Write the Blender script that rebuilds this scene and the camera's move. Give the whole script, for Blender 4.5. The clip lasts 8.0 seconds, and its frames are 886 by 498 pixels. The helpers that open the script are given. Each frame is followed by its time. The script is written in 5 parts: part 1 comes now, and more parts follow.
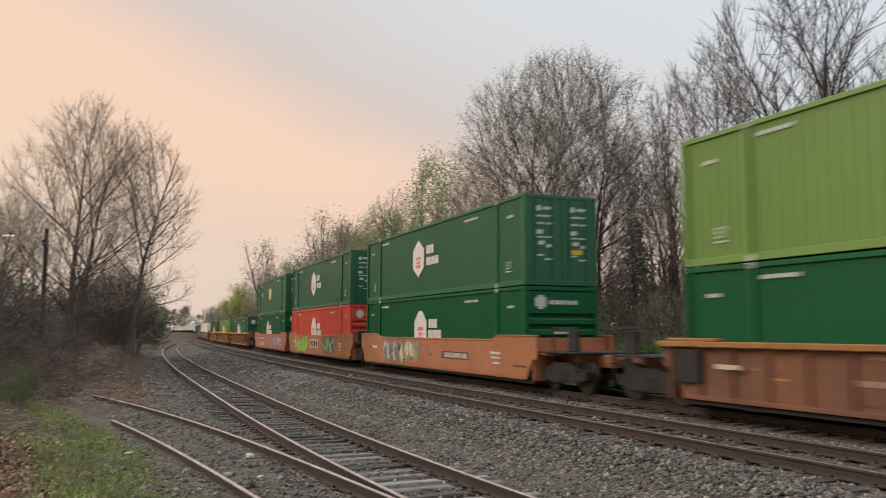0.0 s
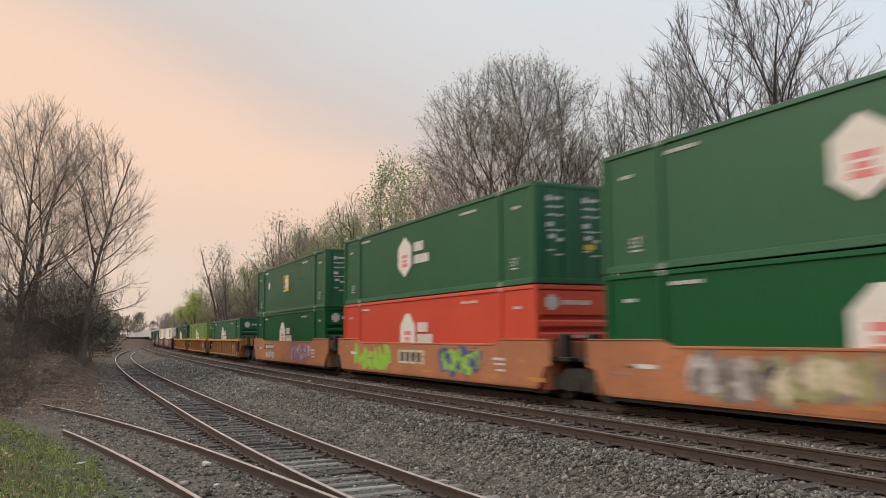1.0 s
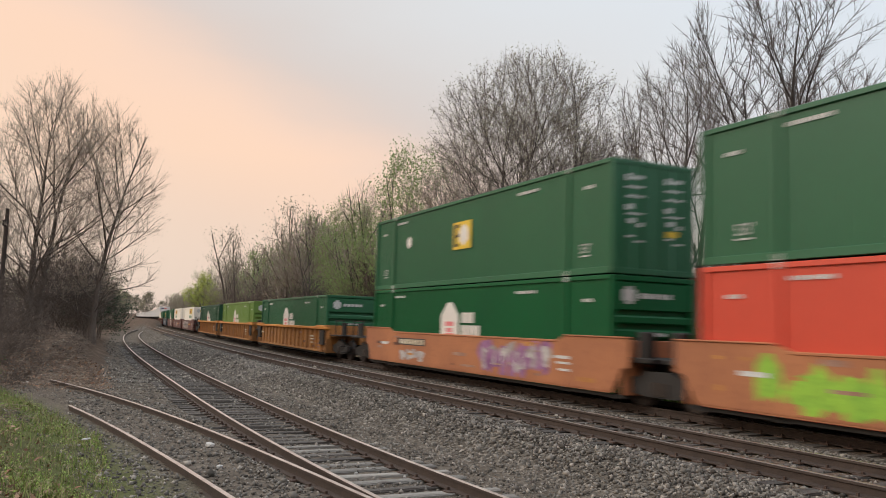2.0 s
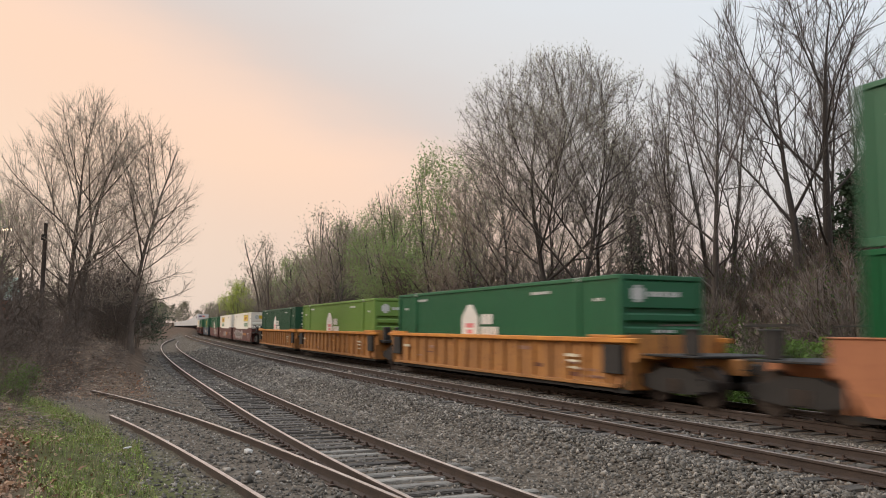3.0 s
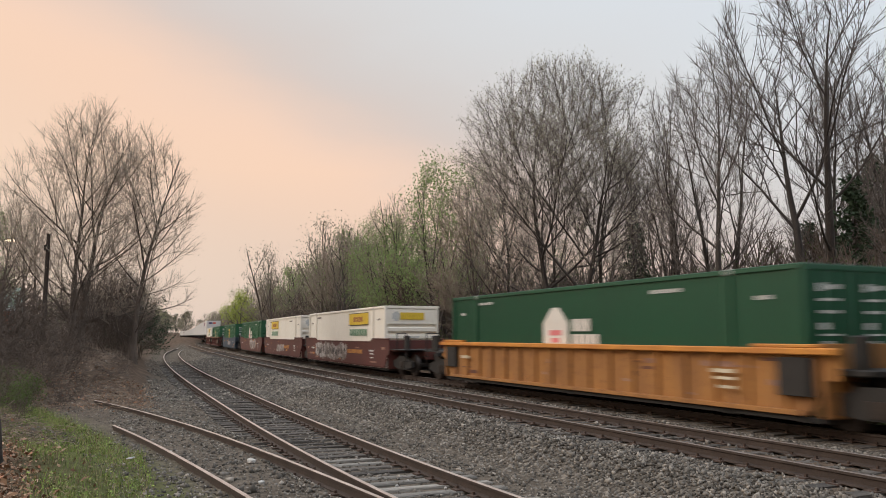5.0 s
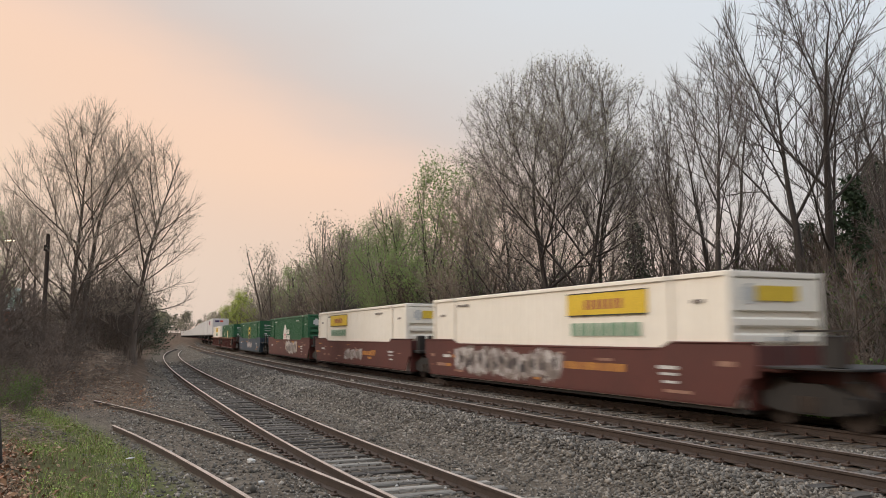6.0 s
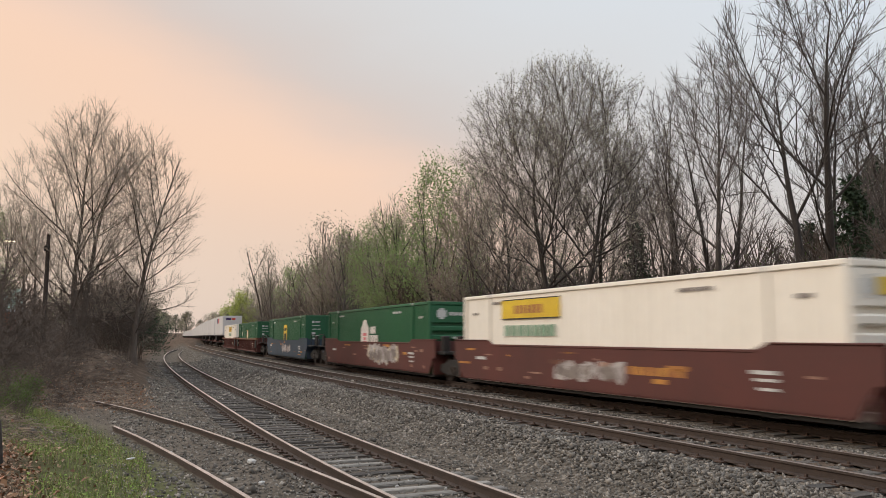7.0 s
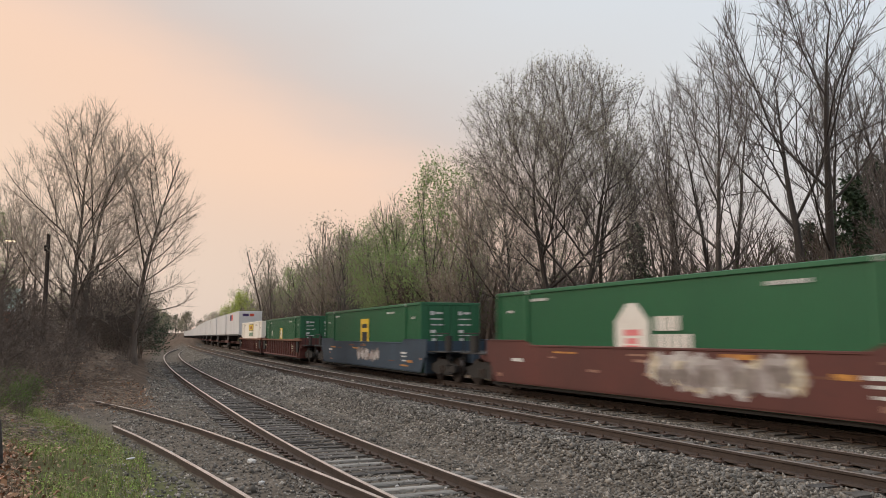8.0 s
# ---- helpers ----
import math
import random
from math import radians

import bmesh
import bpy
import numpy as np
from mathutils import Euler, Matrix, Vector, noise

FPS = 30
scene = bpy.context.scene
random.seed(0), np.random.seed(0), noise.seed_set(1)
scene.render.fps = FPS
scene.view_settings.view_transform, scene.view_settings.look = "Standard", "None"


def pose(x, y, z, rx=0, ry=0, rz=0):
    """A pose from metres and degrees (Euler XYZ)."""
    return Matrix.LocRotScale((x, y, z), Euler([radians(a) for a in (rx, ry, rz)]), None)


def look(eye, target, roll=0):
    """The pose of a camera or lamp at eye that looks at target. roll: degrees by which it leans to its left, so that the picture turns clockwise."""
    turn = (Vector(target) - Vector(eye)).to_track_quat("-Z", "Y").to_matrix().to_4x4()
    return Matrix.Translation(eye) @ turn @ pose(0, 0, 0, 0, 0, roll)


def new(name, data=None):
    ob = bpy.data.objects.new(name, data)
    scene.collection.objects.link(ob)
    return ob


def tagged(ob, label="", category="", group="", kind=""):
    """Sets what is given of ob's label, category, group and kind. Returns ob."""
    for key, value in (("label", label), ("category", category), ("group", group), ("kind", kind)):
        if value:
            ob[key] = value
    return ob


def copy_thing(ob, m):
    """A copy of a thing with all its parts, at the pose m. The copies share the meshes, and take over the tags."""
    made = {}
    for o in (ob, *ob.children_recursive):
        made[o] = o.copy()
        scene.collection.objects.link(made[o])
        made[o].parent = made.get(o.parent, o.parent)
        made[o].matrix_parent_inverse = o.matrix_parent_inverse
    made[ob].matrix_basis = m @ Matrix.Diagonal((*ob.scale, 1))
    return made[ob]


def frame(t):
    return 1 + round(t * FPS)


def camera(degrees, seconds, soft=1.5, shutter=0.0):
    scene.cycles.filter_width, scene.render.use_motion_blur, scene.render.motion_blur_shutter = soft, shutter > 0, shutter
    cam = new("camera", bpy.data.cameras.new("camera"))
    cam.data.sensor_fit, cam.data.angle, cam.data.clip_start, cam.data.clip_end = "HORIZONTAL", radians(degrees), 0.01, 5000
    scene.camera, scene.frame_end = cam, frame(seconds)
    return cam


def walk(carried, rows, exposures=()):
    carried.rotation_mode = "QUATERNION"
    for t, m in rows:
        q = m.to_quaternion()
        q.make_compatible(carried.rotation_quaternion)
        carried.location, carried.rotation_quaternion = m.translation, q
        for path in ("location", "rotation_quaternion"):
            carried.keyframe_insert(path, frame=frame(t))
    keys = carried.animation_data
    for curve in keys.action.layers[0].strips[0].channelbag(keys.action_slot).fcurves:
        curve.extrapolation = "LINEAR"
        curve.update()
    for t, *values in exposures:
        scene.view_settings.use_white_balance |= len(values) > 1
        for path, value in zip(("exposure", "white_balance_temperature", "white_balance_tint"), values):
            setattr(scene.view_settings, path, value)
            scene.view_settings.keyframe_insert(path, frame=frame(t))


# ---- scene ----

# ---------------- camera ----------------
EYE = (0.0, 0.0, 1.72)


def aim(pitch, roll, yaw):
    return pose(*EYE, 90 + pitch, 0, yaw) @ pose(0, 0, 0, 0, 0, roll)


cam = camera(57.92, 8.0, soft=0.8, shutter=0.5)
walk(cam, [(0.0, aim(5.88, 0.16, -0.11)), (0.1, aim(5.98, 0.0, -0.95)), (0.2, aim(6.06, -0.15, -1.95)),
           (0.33, aim(6.1, -0.28, -2.75)), (0.5, aim(6.12, -0.33, -3.01)), (0.75, aim(6.15, -0.33, -3.05)),
           (1.0, aim(6.18, -0.34, -3.07)), (1.2, aim(6.15, -0.2, -3.05)), (1.75, aim(5.7, 1.2, -2.7)),
           (2.3, aim(5.32, 2.61, -1.76)), (2.5, aim(5.15, 2.44, -0.81)), (2.77, aim(5.4, 1.3, -0.33)),
           (3.0, aim(5.65, 0.47, -0.165)), (3.5, aim(6.10, 0.126, 0.0)), (4.0, aim(6.21, 0.11, 0.0)),
           (4.5, aim(6.217, 0.12, 0.0)), (6.0, aim(6.23, 0.12, -0.02)), (6.5, aim(6.23, 0.105, -0.02)),
           (7.0, aim(6.25, 0.09, 0.0)), (8.0, aim(6.24, 0.085, 0.0))],
     exposures=((0.0, 0.0), (1.2, 0.0), (2.3, 0.10), (3.2, 0.10), (3.8, 0.0), (8.0, 0.0)))

# ---------------- sky and sun ----------------
SUN_AZ, SUN_EL = radians(84), radians(14)      # towards the glow, left of the track's far end


def build_world():
    w = bpy.data.worlds.new("overcast_dusk")
    scene.world = w
    w.use_nodes = True
    n, l = w.node_tree.nodes, w.node_tree.links
    n.clear()
    out, bg = n.new("ShaderNodeOutputWorld"), n.new("ShaderNodeBackground")
    bg.inputs["Strength"].default_value = 1.0
    sky = n.new("ShaderNodeTexSky")
    sky.sky_type, sky.sun_disc = "NISHITA", False
    sky.sun_elevation, sky.sun_rotation = SUN_EL, -SUN_AZ
    weak = n.new("ShaderNodeVectorMath")
    weak.operation = "SCALE"
    weak.inputs["Scale"].default_value = 0.07
    l.new(sky.outputs["Color"], weak.inputs[0])
    co = n.new("ShaderNodeTexCoord")
    dot = n.new("ShaderNodeVectorMath")
    dot.operation = "DOT_PRODUCT"
    dot.inputs[1].default_value = (-0.4, 0.0, -0.91)        # warm low on the left, cool high on the right
    l.new(co.outputs["Generated"], dot.inputs[0])
    mp = n.new("ShaderNodeMapping")
    mp.inputs["Scale"].default_value = (1.0, 1.0, 3.0)
    l.new(co.outputs["Generated"], mp.inputs["Vector"])
    ns = n.new("ShaderNodeTexNoise")
    ns.inputs["Scale"].default_value, ns.inputs["Detail"].default_value, ns.inputs["Roughness"].default_value = 2.6, 6.0, 0.55
    l.new(mp.outputs["Vector"], ns.inputs["Vector"])
    add = n.new("ShaderNodeMath")
    add.operation = "MULTIPLY_ADD"
    add.inputs[1].default_value = 0.10
    l.new(ns.outputs["Fac"], add.inputs[0])
    l.new(dot.outputs["Value"], add.inputs[2])
    ramp = n.new("ShaderNodeValToRGB")
    e = ramp.color_ramp.elements
    ramp.color_ramp.interpolation = "B_SPLINE"
    stops = ((-1.0, (0.62, 0.66, 0.74)), (-0.50, (0.72, 0.79, 0.87)), (-0.37, (0.73, 0.76, 0.79)), (-0.25, (0.70, 0.675, 0.66)), (-0.165, (0.68, 0.59, 0.545)), (-0.10, (0.95, 0.675, 0.52)),
             (-0.04, (0.97, 0.675, 0.495)), (0.05, (0.91, 0.665, 0.505)), (0.17, (0.97, 0.73, 0.54)), (0.5, (1.1, 0.83, 0.62)))
    lo, hi = stops[0][0], stops[-1][0]
    e[0].position, e[0].color = 0.0, (*stops[0][1], 1)
    e[1].position, e[1].color = 1.0, (*stops[-1][1], 1)
    for p, c in stops[1:-1]:
        k = e.new((p - lo) / (hi - lo))
        k.color = (*c, 1)
    div = n.new("ShaderNodeMapRange")
    div.inputs["From Min"].default_value, div.inputs["From Max"].default_value = lo, hi
    l.new(add.outputs["Value"], div.inputs["Value"])
    l.new(div.outputs["Result"], ramp.inputs["Fac"])
    # paler, greyer towards the horizon
    sep = n.new("ShaderNodeSeparateXYZ")
    l.new(co.outputs["Generated"], sep.inputs[0])
    hz = n.new("ShaderNodeMapRange")
    hz.inputs["From Min"].default_value, hz.inputs["From Max"].default_value = 0.0, 0.20
    hz.inputs["To Min"].default_value, hz.inputs["To Max"].default_value = 0.7, 0.0
    l.new(sep.outputs["Z"], hz.inputs["Value"])
    low = n.new("ShaderNodeMix")
    low.data_type = "RGBA"
    low.inputs["B"].default_value = (0.66, 0.56, 0.52, 1)
    l.new(hz.outputs["Result"], low.inputs["Factor"])
    l.new(ramp.outputs["Color"], low.inputs["A"])
    mix = n.new("ShaderNodeMix")
    mix.data_type = "RGBA"
    mix.inputs["Factor"].default_value = 0.92
    l.new(weak.outputs["Vector"], mix.inputs["A"])
    l.new(low.outputs["Result"], mix.inputs["B"])
    # an overcast sky is brightest overhead
    up = n.new("ShaderNodeMapRange")
    up.inputs["From Min"].default_value, up.inputs["From Max"].default_value = 0.42, 0.95
    up.inputs["To Min"].default_value, up.inputs["To Max"].default_value = 1.05, 2.2
    l.new(sep.outputs["Z"], up.inputs["Value"])
    l.new(up.outputs["Result"], bg.inputs["Strength"])
    l.new(mix.outputs["Result"], bg.inputs["Color"])
    l.new(bg.outputs["Background"], out.inputs["Surface"])


build_world()
sun = new("sun", bpy.data.lights.new("sun", "SUN"))
sun.data.energy, sun.data.angle, sun.data.color = 1.5, radians(25), (1.0, 0.93, 0.84)
sun.matrix_world = look((0, 0, 60), (60 * math.sin(SUN_AZ), -60 * math.cos(SUN_AZ), 60 - 60 * math.tan(SUN_EL + 0.36)))
scene.view_settings.exposure = 0.0


# ---------------- materials ----------------
def rgb(r, g, b):
    return tuple(((v / 255) / 12.92 if v / 255 < 0.04045 else ((v / 255 + 0.055) / 1.055) ** 2.4) for v in (r, g, b))


def material(name, base, other=None, scale=3.0, rough=0.7, bump=0.0, fine=40.0, metal=0.0, spread=0.6, third=None, stretch=(1, 1, 1), by_piece=0.0, spec=0.5, grain=0.35):
    """Base colour broken by coarse stains and fine grain; by_piece varies the tone from piece to piece."""
    m = bpy.data.materials.new(name)
    m.use_nodes = True
    n, l = m.node_tree.nodes, m.node_tree.links
    b = n["Principled BSDF"]
    b.inputs["Roughness"].default_value, b.inputs["Metallic"].default_value = rough, metal
    b.inputs["Specular IOR Level"].default_value = spec
    other = other or tuple(c * 0.7 for c in base)
    co, mp = n.new("ShaderNodeTexCoord"), n.new("ShaderNodeMapping")
    mp.inputs["Scale"].default_value = stretch
    l.new(co.outputs["Object"], mp.inputs["Vector"])
    big, small = n.new("ShaderNodeTexNoise"), n.new("ShaderNodeTexNoise")
    big.inputs["Scale"].default_value, big.inputs["Detail"].default_value, big.inputs["Roughness"].default_value = scale, 6.0, 0.62
    small.inputs["Scale"].default_value, small.inputs["Detail"].default_value = fine, 3.0
    for t in (big, small):
        l.new(mp.outputs["Vector"], t.inputs["Vector"])
    r = n.new("ShaderNodeMapRange")
    r.inputs["From Min"].default_value, r.inputs["From Max"].default_value = 0.5 - spread * 0.35, 0.5 + spread * 0.35
    l.new(big.outputs["Fac"], r.inputs["Value"])
    mx = n.new("ShaderNodeMix")
    mx.data_type = "RGBA"
    mx.inputs["A"].default_value, mx.inputs["B"].default_value = (*base, 1), (*other, 1)
    l.new(r.outputs["Result"], mx.inputs["Factor"])
    last = mx.outputs["Result"]
    r2 = n.new("ShaderNodeMapRange")
    r2.inputs["From Min"].default_value, r2.inputs["From Max"].default_value = (0.58, 0.72) if third else (0.3, 0.7)
    l.new(small.outputs["Fac"], r2.inputs["Value"])
    m2 = n.new("ShaderNodeMix")
    m2.data_type = "RGBA"
    if third:
        m2.inputs["B"].default_value = (*third, 1)
        l.new(r2.outputs["Result"], m2.inputs["Factor"])
    else:
        m2.blend_type = "MULTIPLY"
        m2.inputs["Factor"].default_value = grain
        l.new(r2.outputs["Result"], m2.inputs["B"])
    l.new(last, m2.inputs["A"])
    last = m2.outputs["Result"]
    if by_piece:
        inf, hs, mr = n.new("ShaderNodeObjectInfo"), n.new("ShaderNodeHueSaturation"), n.new("ShaderNodeMapRange")
        mr.inputs["To Min"].default_value, mr.inputs["To Max"].default_value = 1 - by_piece, 1 + by_piece
        l.new(inf.outputs["Random"], mr.inputs["Value"])
        l.new(mr.outputs["Result"], hs.inputs["Value"])
        l.new(last, hs.inputs["Color"])
        last = hs.outputs["Color"]
    l.new(last, b.inputs["Base Color"])
    if bump:
        bp = n.new("ShaderNodeBump")
        bp.inputs["Strength"].default_value, bp.inputs["Distance"].default_value = bump, 0.02
        l.new(small.outputs["Fac"], bp.inputs["Height"])
        l.new(bp.outputs["Normal"], b.inputs["Normal"])
    return m


def island_material(name, colours, rough=0.85, thin=False):
    """Loose bits (stones, leaves, blades): each island takes its own tone from a ramp."""
    m = bpy.data.materials.new(name)
    m.use_nodes = True
    n, l = m.node_tree.nodes, m.node_tree.links
    b = n["Principled BSDF"]
    b.inputs["Roughness"].default_value = rough
    b.inputs["Specular IOR Level"].default_value = 0.25
    geo, ramp = n.new("ShaderNodeNewGeometry"), n.new("ShaderNodeValToRGB")
    e = ramp.color_ramp.elements
    e[0].color, e[1].color = (*colours[0], 1), (*colours[-1], 1)
    for i, c in enumerate(colours[1:-1], 1):
        k = e.new(i / (len(colours) - 1))
        k.color = (*c, 1)
    l.new(geo.outputs["Random Per Island"], ramp.inputs["Fac"])
    l.new(ramp.outputs["Color"], b.inputs["Base Color"])
    if thin:
        tr, mx = n.new("ShaderNodeBsdfTranslucent"), n.new("ShaderNodeMixShader")
        mx.inputs["Fac"].default_value = 0.5
        l.new(ramp.outputs["Color"], tr.inputs["Color"])
        l.new(b.outputs["BSDF"], mx.inputs[1]), l.new(tr.outputs["BSDF"], mx.inputs[2])
        l.new(mx.outputs["Shader"], n["Material Output"].inputs["Surface"])
    return m


def glow(name, colour, strength):
    m = bpy.data.materials.new(name)
    m.use_nodes = True
    b = m.node_tree.nodes["Principled BSDF"]
    b.inputs["Base Color"].default_value = (*colour, 1)
    b.inputs["Emission Color"].default_value, b.inputs["Emission Strength"].default_value = (*colour, 1), strength
    return m


M = {
    "rail": material("rusty_rail", (0.085, 0.060, 0.048), (0.055, 0.040, 0.033), 4, 0.75, 0.3, 60, 0.3),
    "head": material("worn_rail_head", (0.34, 0.29, 0.26), (0.20, 0.14, 0.11), 2, 0.38, 0.1, 50, 0.7),
    # worn heads; the highlight along their tops is put into the pale colour
    "siding_head": material("highlit_rail_head", (0.60, 0.50, 0.43), (0.38, 0.29, 0.24), 3, 0.42, 0.1, 50, 0.4),
    "tie": material("weathered_tie", (0.12, 0.104, 0.09), (0.055, 0.047, 0.041), 3, 0.9, 0.8, 30, stretch=(0.3, 3, 3), by_piece=0.35),
    "tie_pale": material("bleached_tie", (0.36, 0.335, 0.295), (0.15, 0.135, 0.12), 3, 0.9, 0.8, 30, stretch=(0.3, 3, 3), by_piece=0.3),
    "plate": material("tie_plate_rust", (0.085, 0.05, 0.035), None, 9, 0.8, 0.3),
    "steel": material("dark_underframe", (0.013, 0.0115, 0.0105), (0.024, 0.019, 0.016), 3, 0.7, 0.3),
    "wheel": material("wheel_steel", (0.05, 0.04, 0.035), (0.09, 0.07, 0.06), 4, 0.5, 0.2, metal=0.6),
    "green": material("green_paint", rgb(36, 98, 62), rgb(31, 88, 58), 0.5, 0.45, 0.01, 9, stretch=(1, 1, 0.4), spread=0.8, grain=0.07),
    "deep_green": material("deep_green_paint", rgb(0, 90, 46), rgb(0, 79, 42), 0.5, 0.5, 0.01, 9, stretch=(1, 1, 0.4), spread=0.8, grain=0.07, spec=0.3),
    "dark_green": material("dark_green_paint", rgb(18, 77, 50), rgb(16, 69, 46), 0.5, 0.45, 0.01, 9, stretch=(1, 1, 0.4), spread=0.8, grain=0.07),
    "lime": material("lime_green_paint", rgb(112, 145, 64), rgb(101, 132, 58), 0.5, 0.5, 0.01, 9, stretch=(1, 1, 0.4), spread=0.8, grain=0.07),
    "red": material("orange_red_paint", rgb(214, 80, 55), rgb(198, 72, 52), 0.5, 0.45, 0.01, 9, stretch=(1, 1, 0.4), spread=0.8, grain=0.07),
    "white": material("white_paint", rgb(242, 236, 224), rgb(232, 225, 211), 0.5, 0.45, 0.01, 9, stretch=(1, 1, 0.4), spread=0.8, grain=0.07),
    "grey_white": material("grey_white_paint", rgb(210, 209, 209), rgb(190, 188, 186), 0.5, 0.5, 0.01, 9, stretch=(1, 1, 0.4), spread=0.8, grain=0.07),
    "seam_white": material("container_mark", (0.75, 0.75, 0.72), None, 4, 0.6),
    "logo_white": material("logo_white", rgb(238, 234, 226), rgb(226, 218, 208), 3, 0.5),
    "logo_red": material("logo_red", rgb(232, 142, 142), rgb(226, 120, 124), 3, 0.5),
    "yellow": material("yellow_panel", rgb(240, 206, 60), rgb(222, 184, 54), 2, 0.5),
    "pale_green": material("pale_green_lettering", rgb(120, 158, 128), rgb(160, 184, 160), 3, 0.6),
    "ink": material("dark_lettering", (0.02, 0.025, 0.03), None, 4, 0.6),
    "purple_ink": material("purple_lettering", (0.06, 0.03, 0.14), None, 4, 0.6),
    "orange": material("orange_well_paint", rgb(172, 119, 60), rgb(126, 86, 50), 1.3, 0.75, 0.2, 16, third=rgb(92, 56, 40), stretch=(1, 1, 0.3)),
    "yellow_chord": material("yellow_chord_paint", rgb(220, 148, 60), rgb(188, 118, 54), 1.2, 0.6, 0.1, 20),
    "rust_orange": material("faded_rust_paint", rgb(176, 114, 74), rgb(146, 92, 62), 0.8, 0.7, 0.2, 20, third=rgb(122, 72, 50), stretch=(1, 1, 0.4)),
    "brown": material("brown_car_paint", rgb(128, 82, 56), rgb(98, 64, 48), 0.9, 0.7, 0.2, 20, third=rgb(76, 50, 40), stretch=(1, 1, 0.4)),
    "maroon": material("maroon_car_paint", rgb(92, 46, 39), rgb(74, 39, 34), 0.8, 0.65, 0.2, 20, third=rgb(70, 38, 34), stretch=(1, 1, 0.4)),
    "blue": material("dark_blue_car_paint", rgb(54, 72, 88), rgb(42, 56, 70), 0.8, 0.65, 0.2, 20),
    "bark": material("grey_bark", (0.085, 0.068, 0.058), (0.045, 0.036, 0.031), 6, 0.9, 0.5, 30, stretch=(1, 1, 0.3), by_piece=0.3),
    "bark_tan": material("tan_bark", (0.17, 0.132, 0.106), (0.10, 0.078, 0.064), 6, 0.9, 0.5, 30, stretch=(1, 1, 0.3), by_piece=0.2),
    "twig": material("grey_brown_twigs", (0.17, 0.138, 0.12), (0.11, 0.088, 0.077), 3, 0.9, by_piece=0.3),
    "twig_warm": material("tan_twigs", (0.36, 0.285, 0.225), (0.25, 0.195, 0.155), 3, 0.9, by_piece=0.25),
    "brush": material("brown_brush", (0.165, 0.122, 0.094), (0.10, 0.075, 0.06), 3, 0.95, by_piece=0.35),
    "bud": island_material("pale_buds", ((0.40, 0.38, 0.28), (0.52, 0.50, 0.38), (0.36, 0.32, 0.25)), thin=True),
    # buds that thicken the far crowns, their tone lightened for distance haze
    "far_bud": island_material("grey_brown_buds", ((0.20, 0.175, 0.14), (0.27, 0.24, 0.18), (0.23, 0.235, 0.14)), thin=True),
    "spring": island_material("spring_leaves", ((0.22, 0.30, 0.115), (0.30, 0.375, 0.16), (0.185, 0.255, 0.095)), thin=True),
    "lime_leaf": island_material("bright_spring_leaves", ((0.32, 0.38, 0.07), (0.42, 0.47, 0.11), (0.27, 0.33, 0.06)), thin=True),
    "needle": island_material("dark_needles", ((0.03, 0.05, 0.03), (0.05, 0.075, 0.04), (0.035, 0.055, 0.03))),
    "under": island_material("undergrowth_leaves", ((0.07, 0.11, 0.03), (0.12, 0.17, 0.05), (0.09, 0.12, 0.05)), thin=True),
    "lush": island_material("lush_leaves", ((0.09, 0.16, 0.035), (0.15, 0.25, 0.055), (0.12, 0.18, 0.05)), thin=True),
    "stone": island_material("ballast_stones", ((0.041, 0.036, 0.030), (0.113, 0.100, 0.086), (0.207, 0.185, 0.160), (0.068, 0.060, 0.051), (0.342, 0.304, 0.260))),
    "grass": island_material("grass_blades", ((0.085, 0.125, 0.03), (0.17, 0.24, 0.055), (0.26, 0.33, 0.085), (0.34, 0.27, 0.16), (0.20, 0.14, 0.085))),
    "weed": island_material("weed_leaves", ((0.095, 0.135, 0.033), (0.19, 0.28, 0.06), (0.30, 0.38, 0.09), (0.19, 0.14, 0.085), (0.12, 0.16, 0.05), (0.33, 0.26, 0.16))),
    "litter": island_material("dead_leaves", ((0.16, 0.085, 0.045), (0.28, 0.16, 0.09), (0.42, 0.29, 0.20), (0.12, 0.07, 0.045), (0.36, 0.17, 0.10))),
    "stick": island_material("dry_sticks", ((0.10, 0.072, 0.055), (0.22, 0.165, 0.125), (0.34, 0.27, 0.21), (0.15, 0.10, 0.08))),
    "pale_stone": material("pale_stone", (0.55, 0.53, 0.50), None, 8, 0.8, 0.4),
    "pole": material("creosoted_pole", (0.07, 0.05, 0.04), None, 3, 0.9, 0.5, stretch=(2, 2, 0.2)),
    "brick": material("orange_brick_wall", rgb(170, 92, 62), rgb(140, 76, 56), 1.2, 0.85, 0.3, 30),
    "roof": material("pale_green_roof", rgb(150, 176, 162), rgb(124, 150, 140), 1.0, 0.7, 0.2),
    "lamp_glow": glow("lamp_glow", (1.0, 0.78, 0.5), 6.0),
}


def part(name, bm, mat, parent=None, label=""):
    me = bpy.data.meshes.new(name)
    bm.to_mesh(me)
    bm.free()
    me.materials.append(M[mat] if isinstance(mat, str) else mat)
    ob = new(name, me)
    ob.parent = parent
    if label:
        ob["label"] = label
    return ob


def part_data(name, verts, faces, mat, parent=None, label="", smooth=False):
    me = bpy.data.meshes.new(name)
    me.from_pydata(verts, [], faces)
    for m in (mat if isinstance(mat, (list, tuple)) else [mat]):
        me.materials.append(M[m])
    if smooth:
        me.shade_smooth()
    me.update()
    ob = new(name, me)
    ob.parent = parent
    if label:
        ob["label"] = label
    return ob


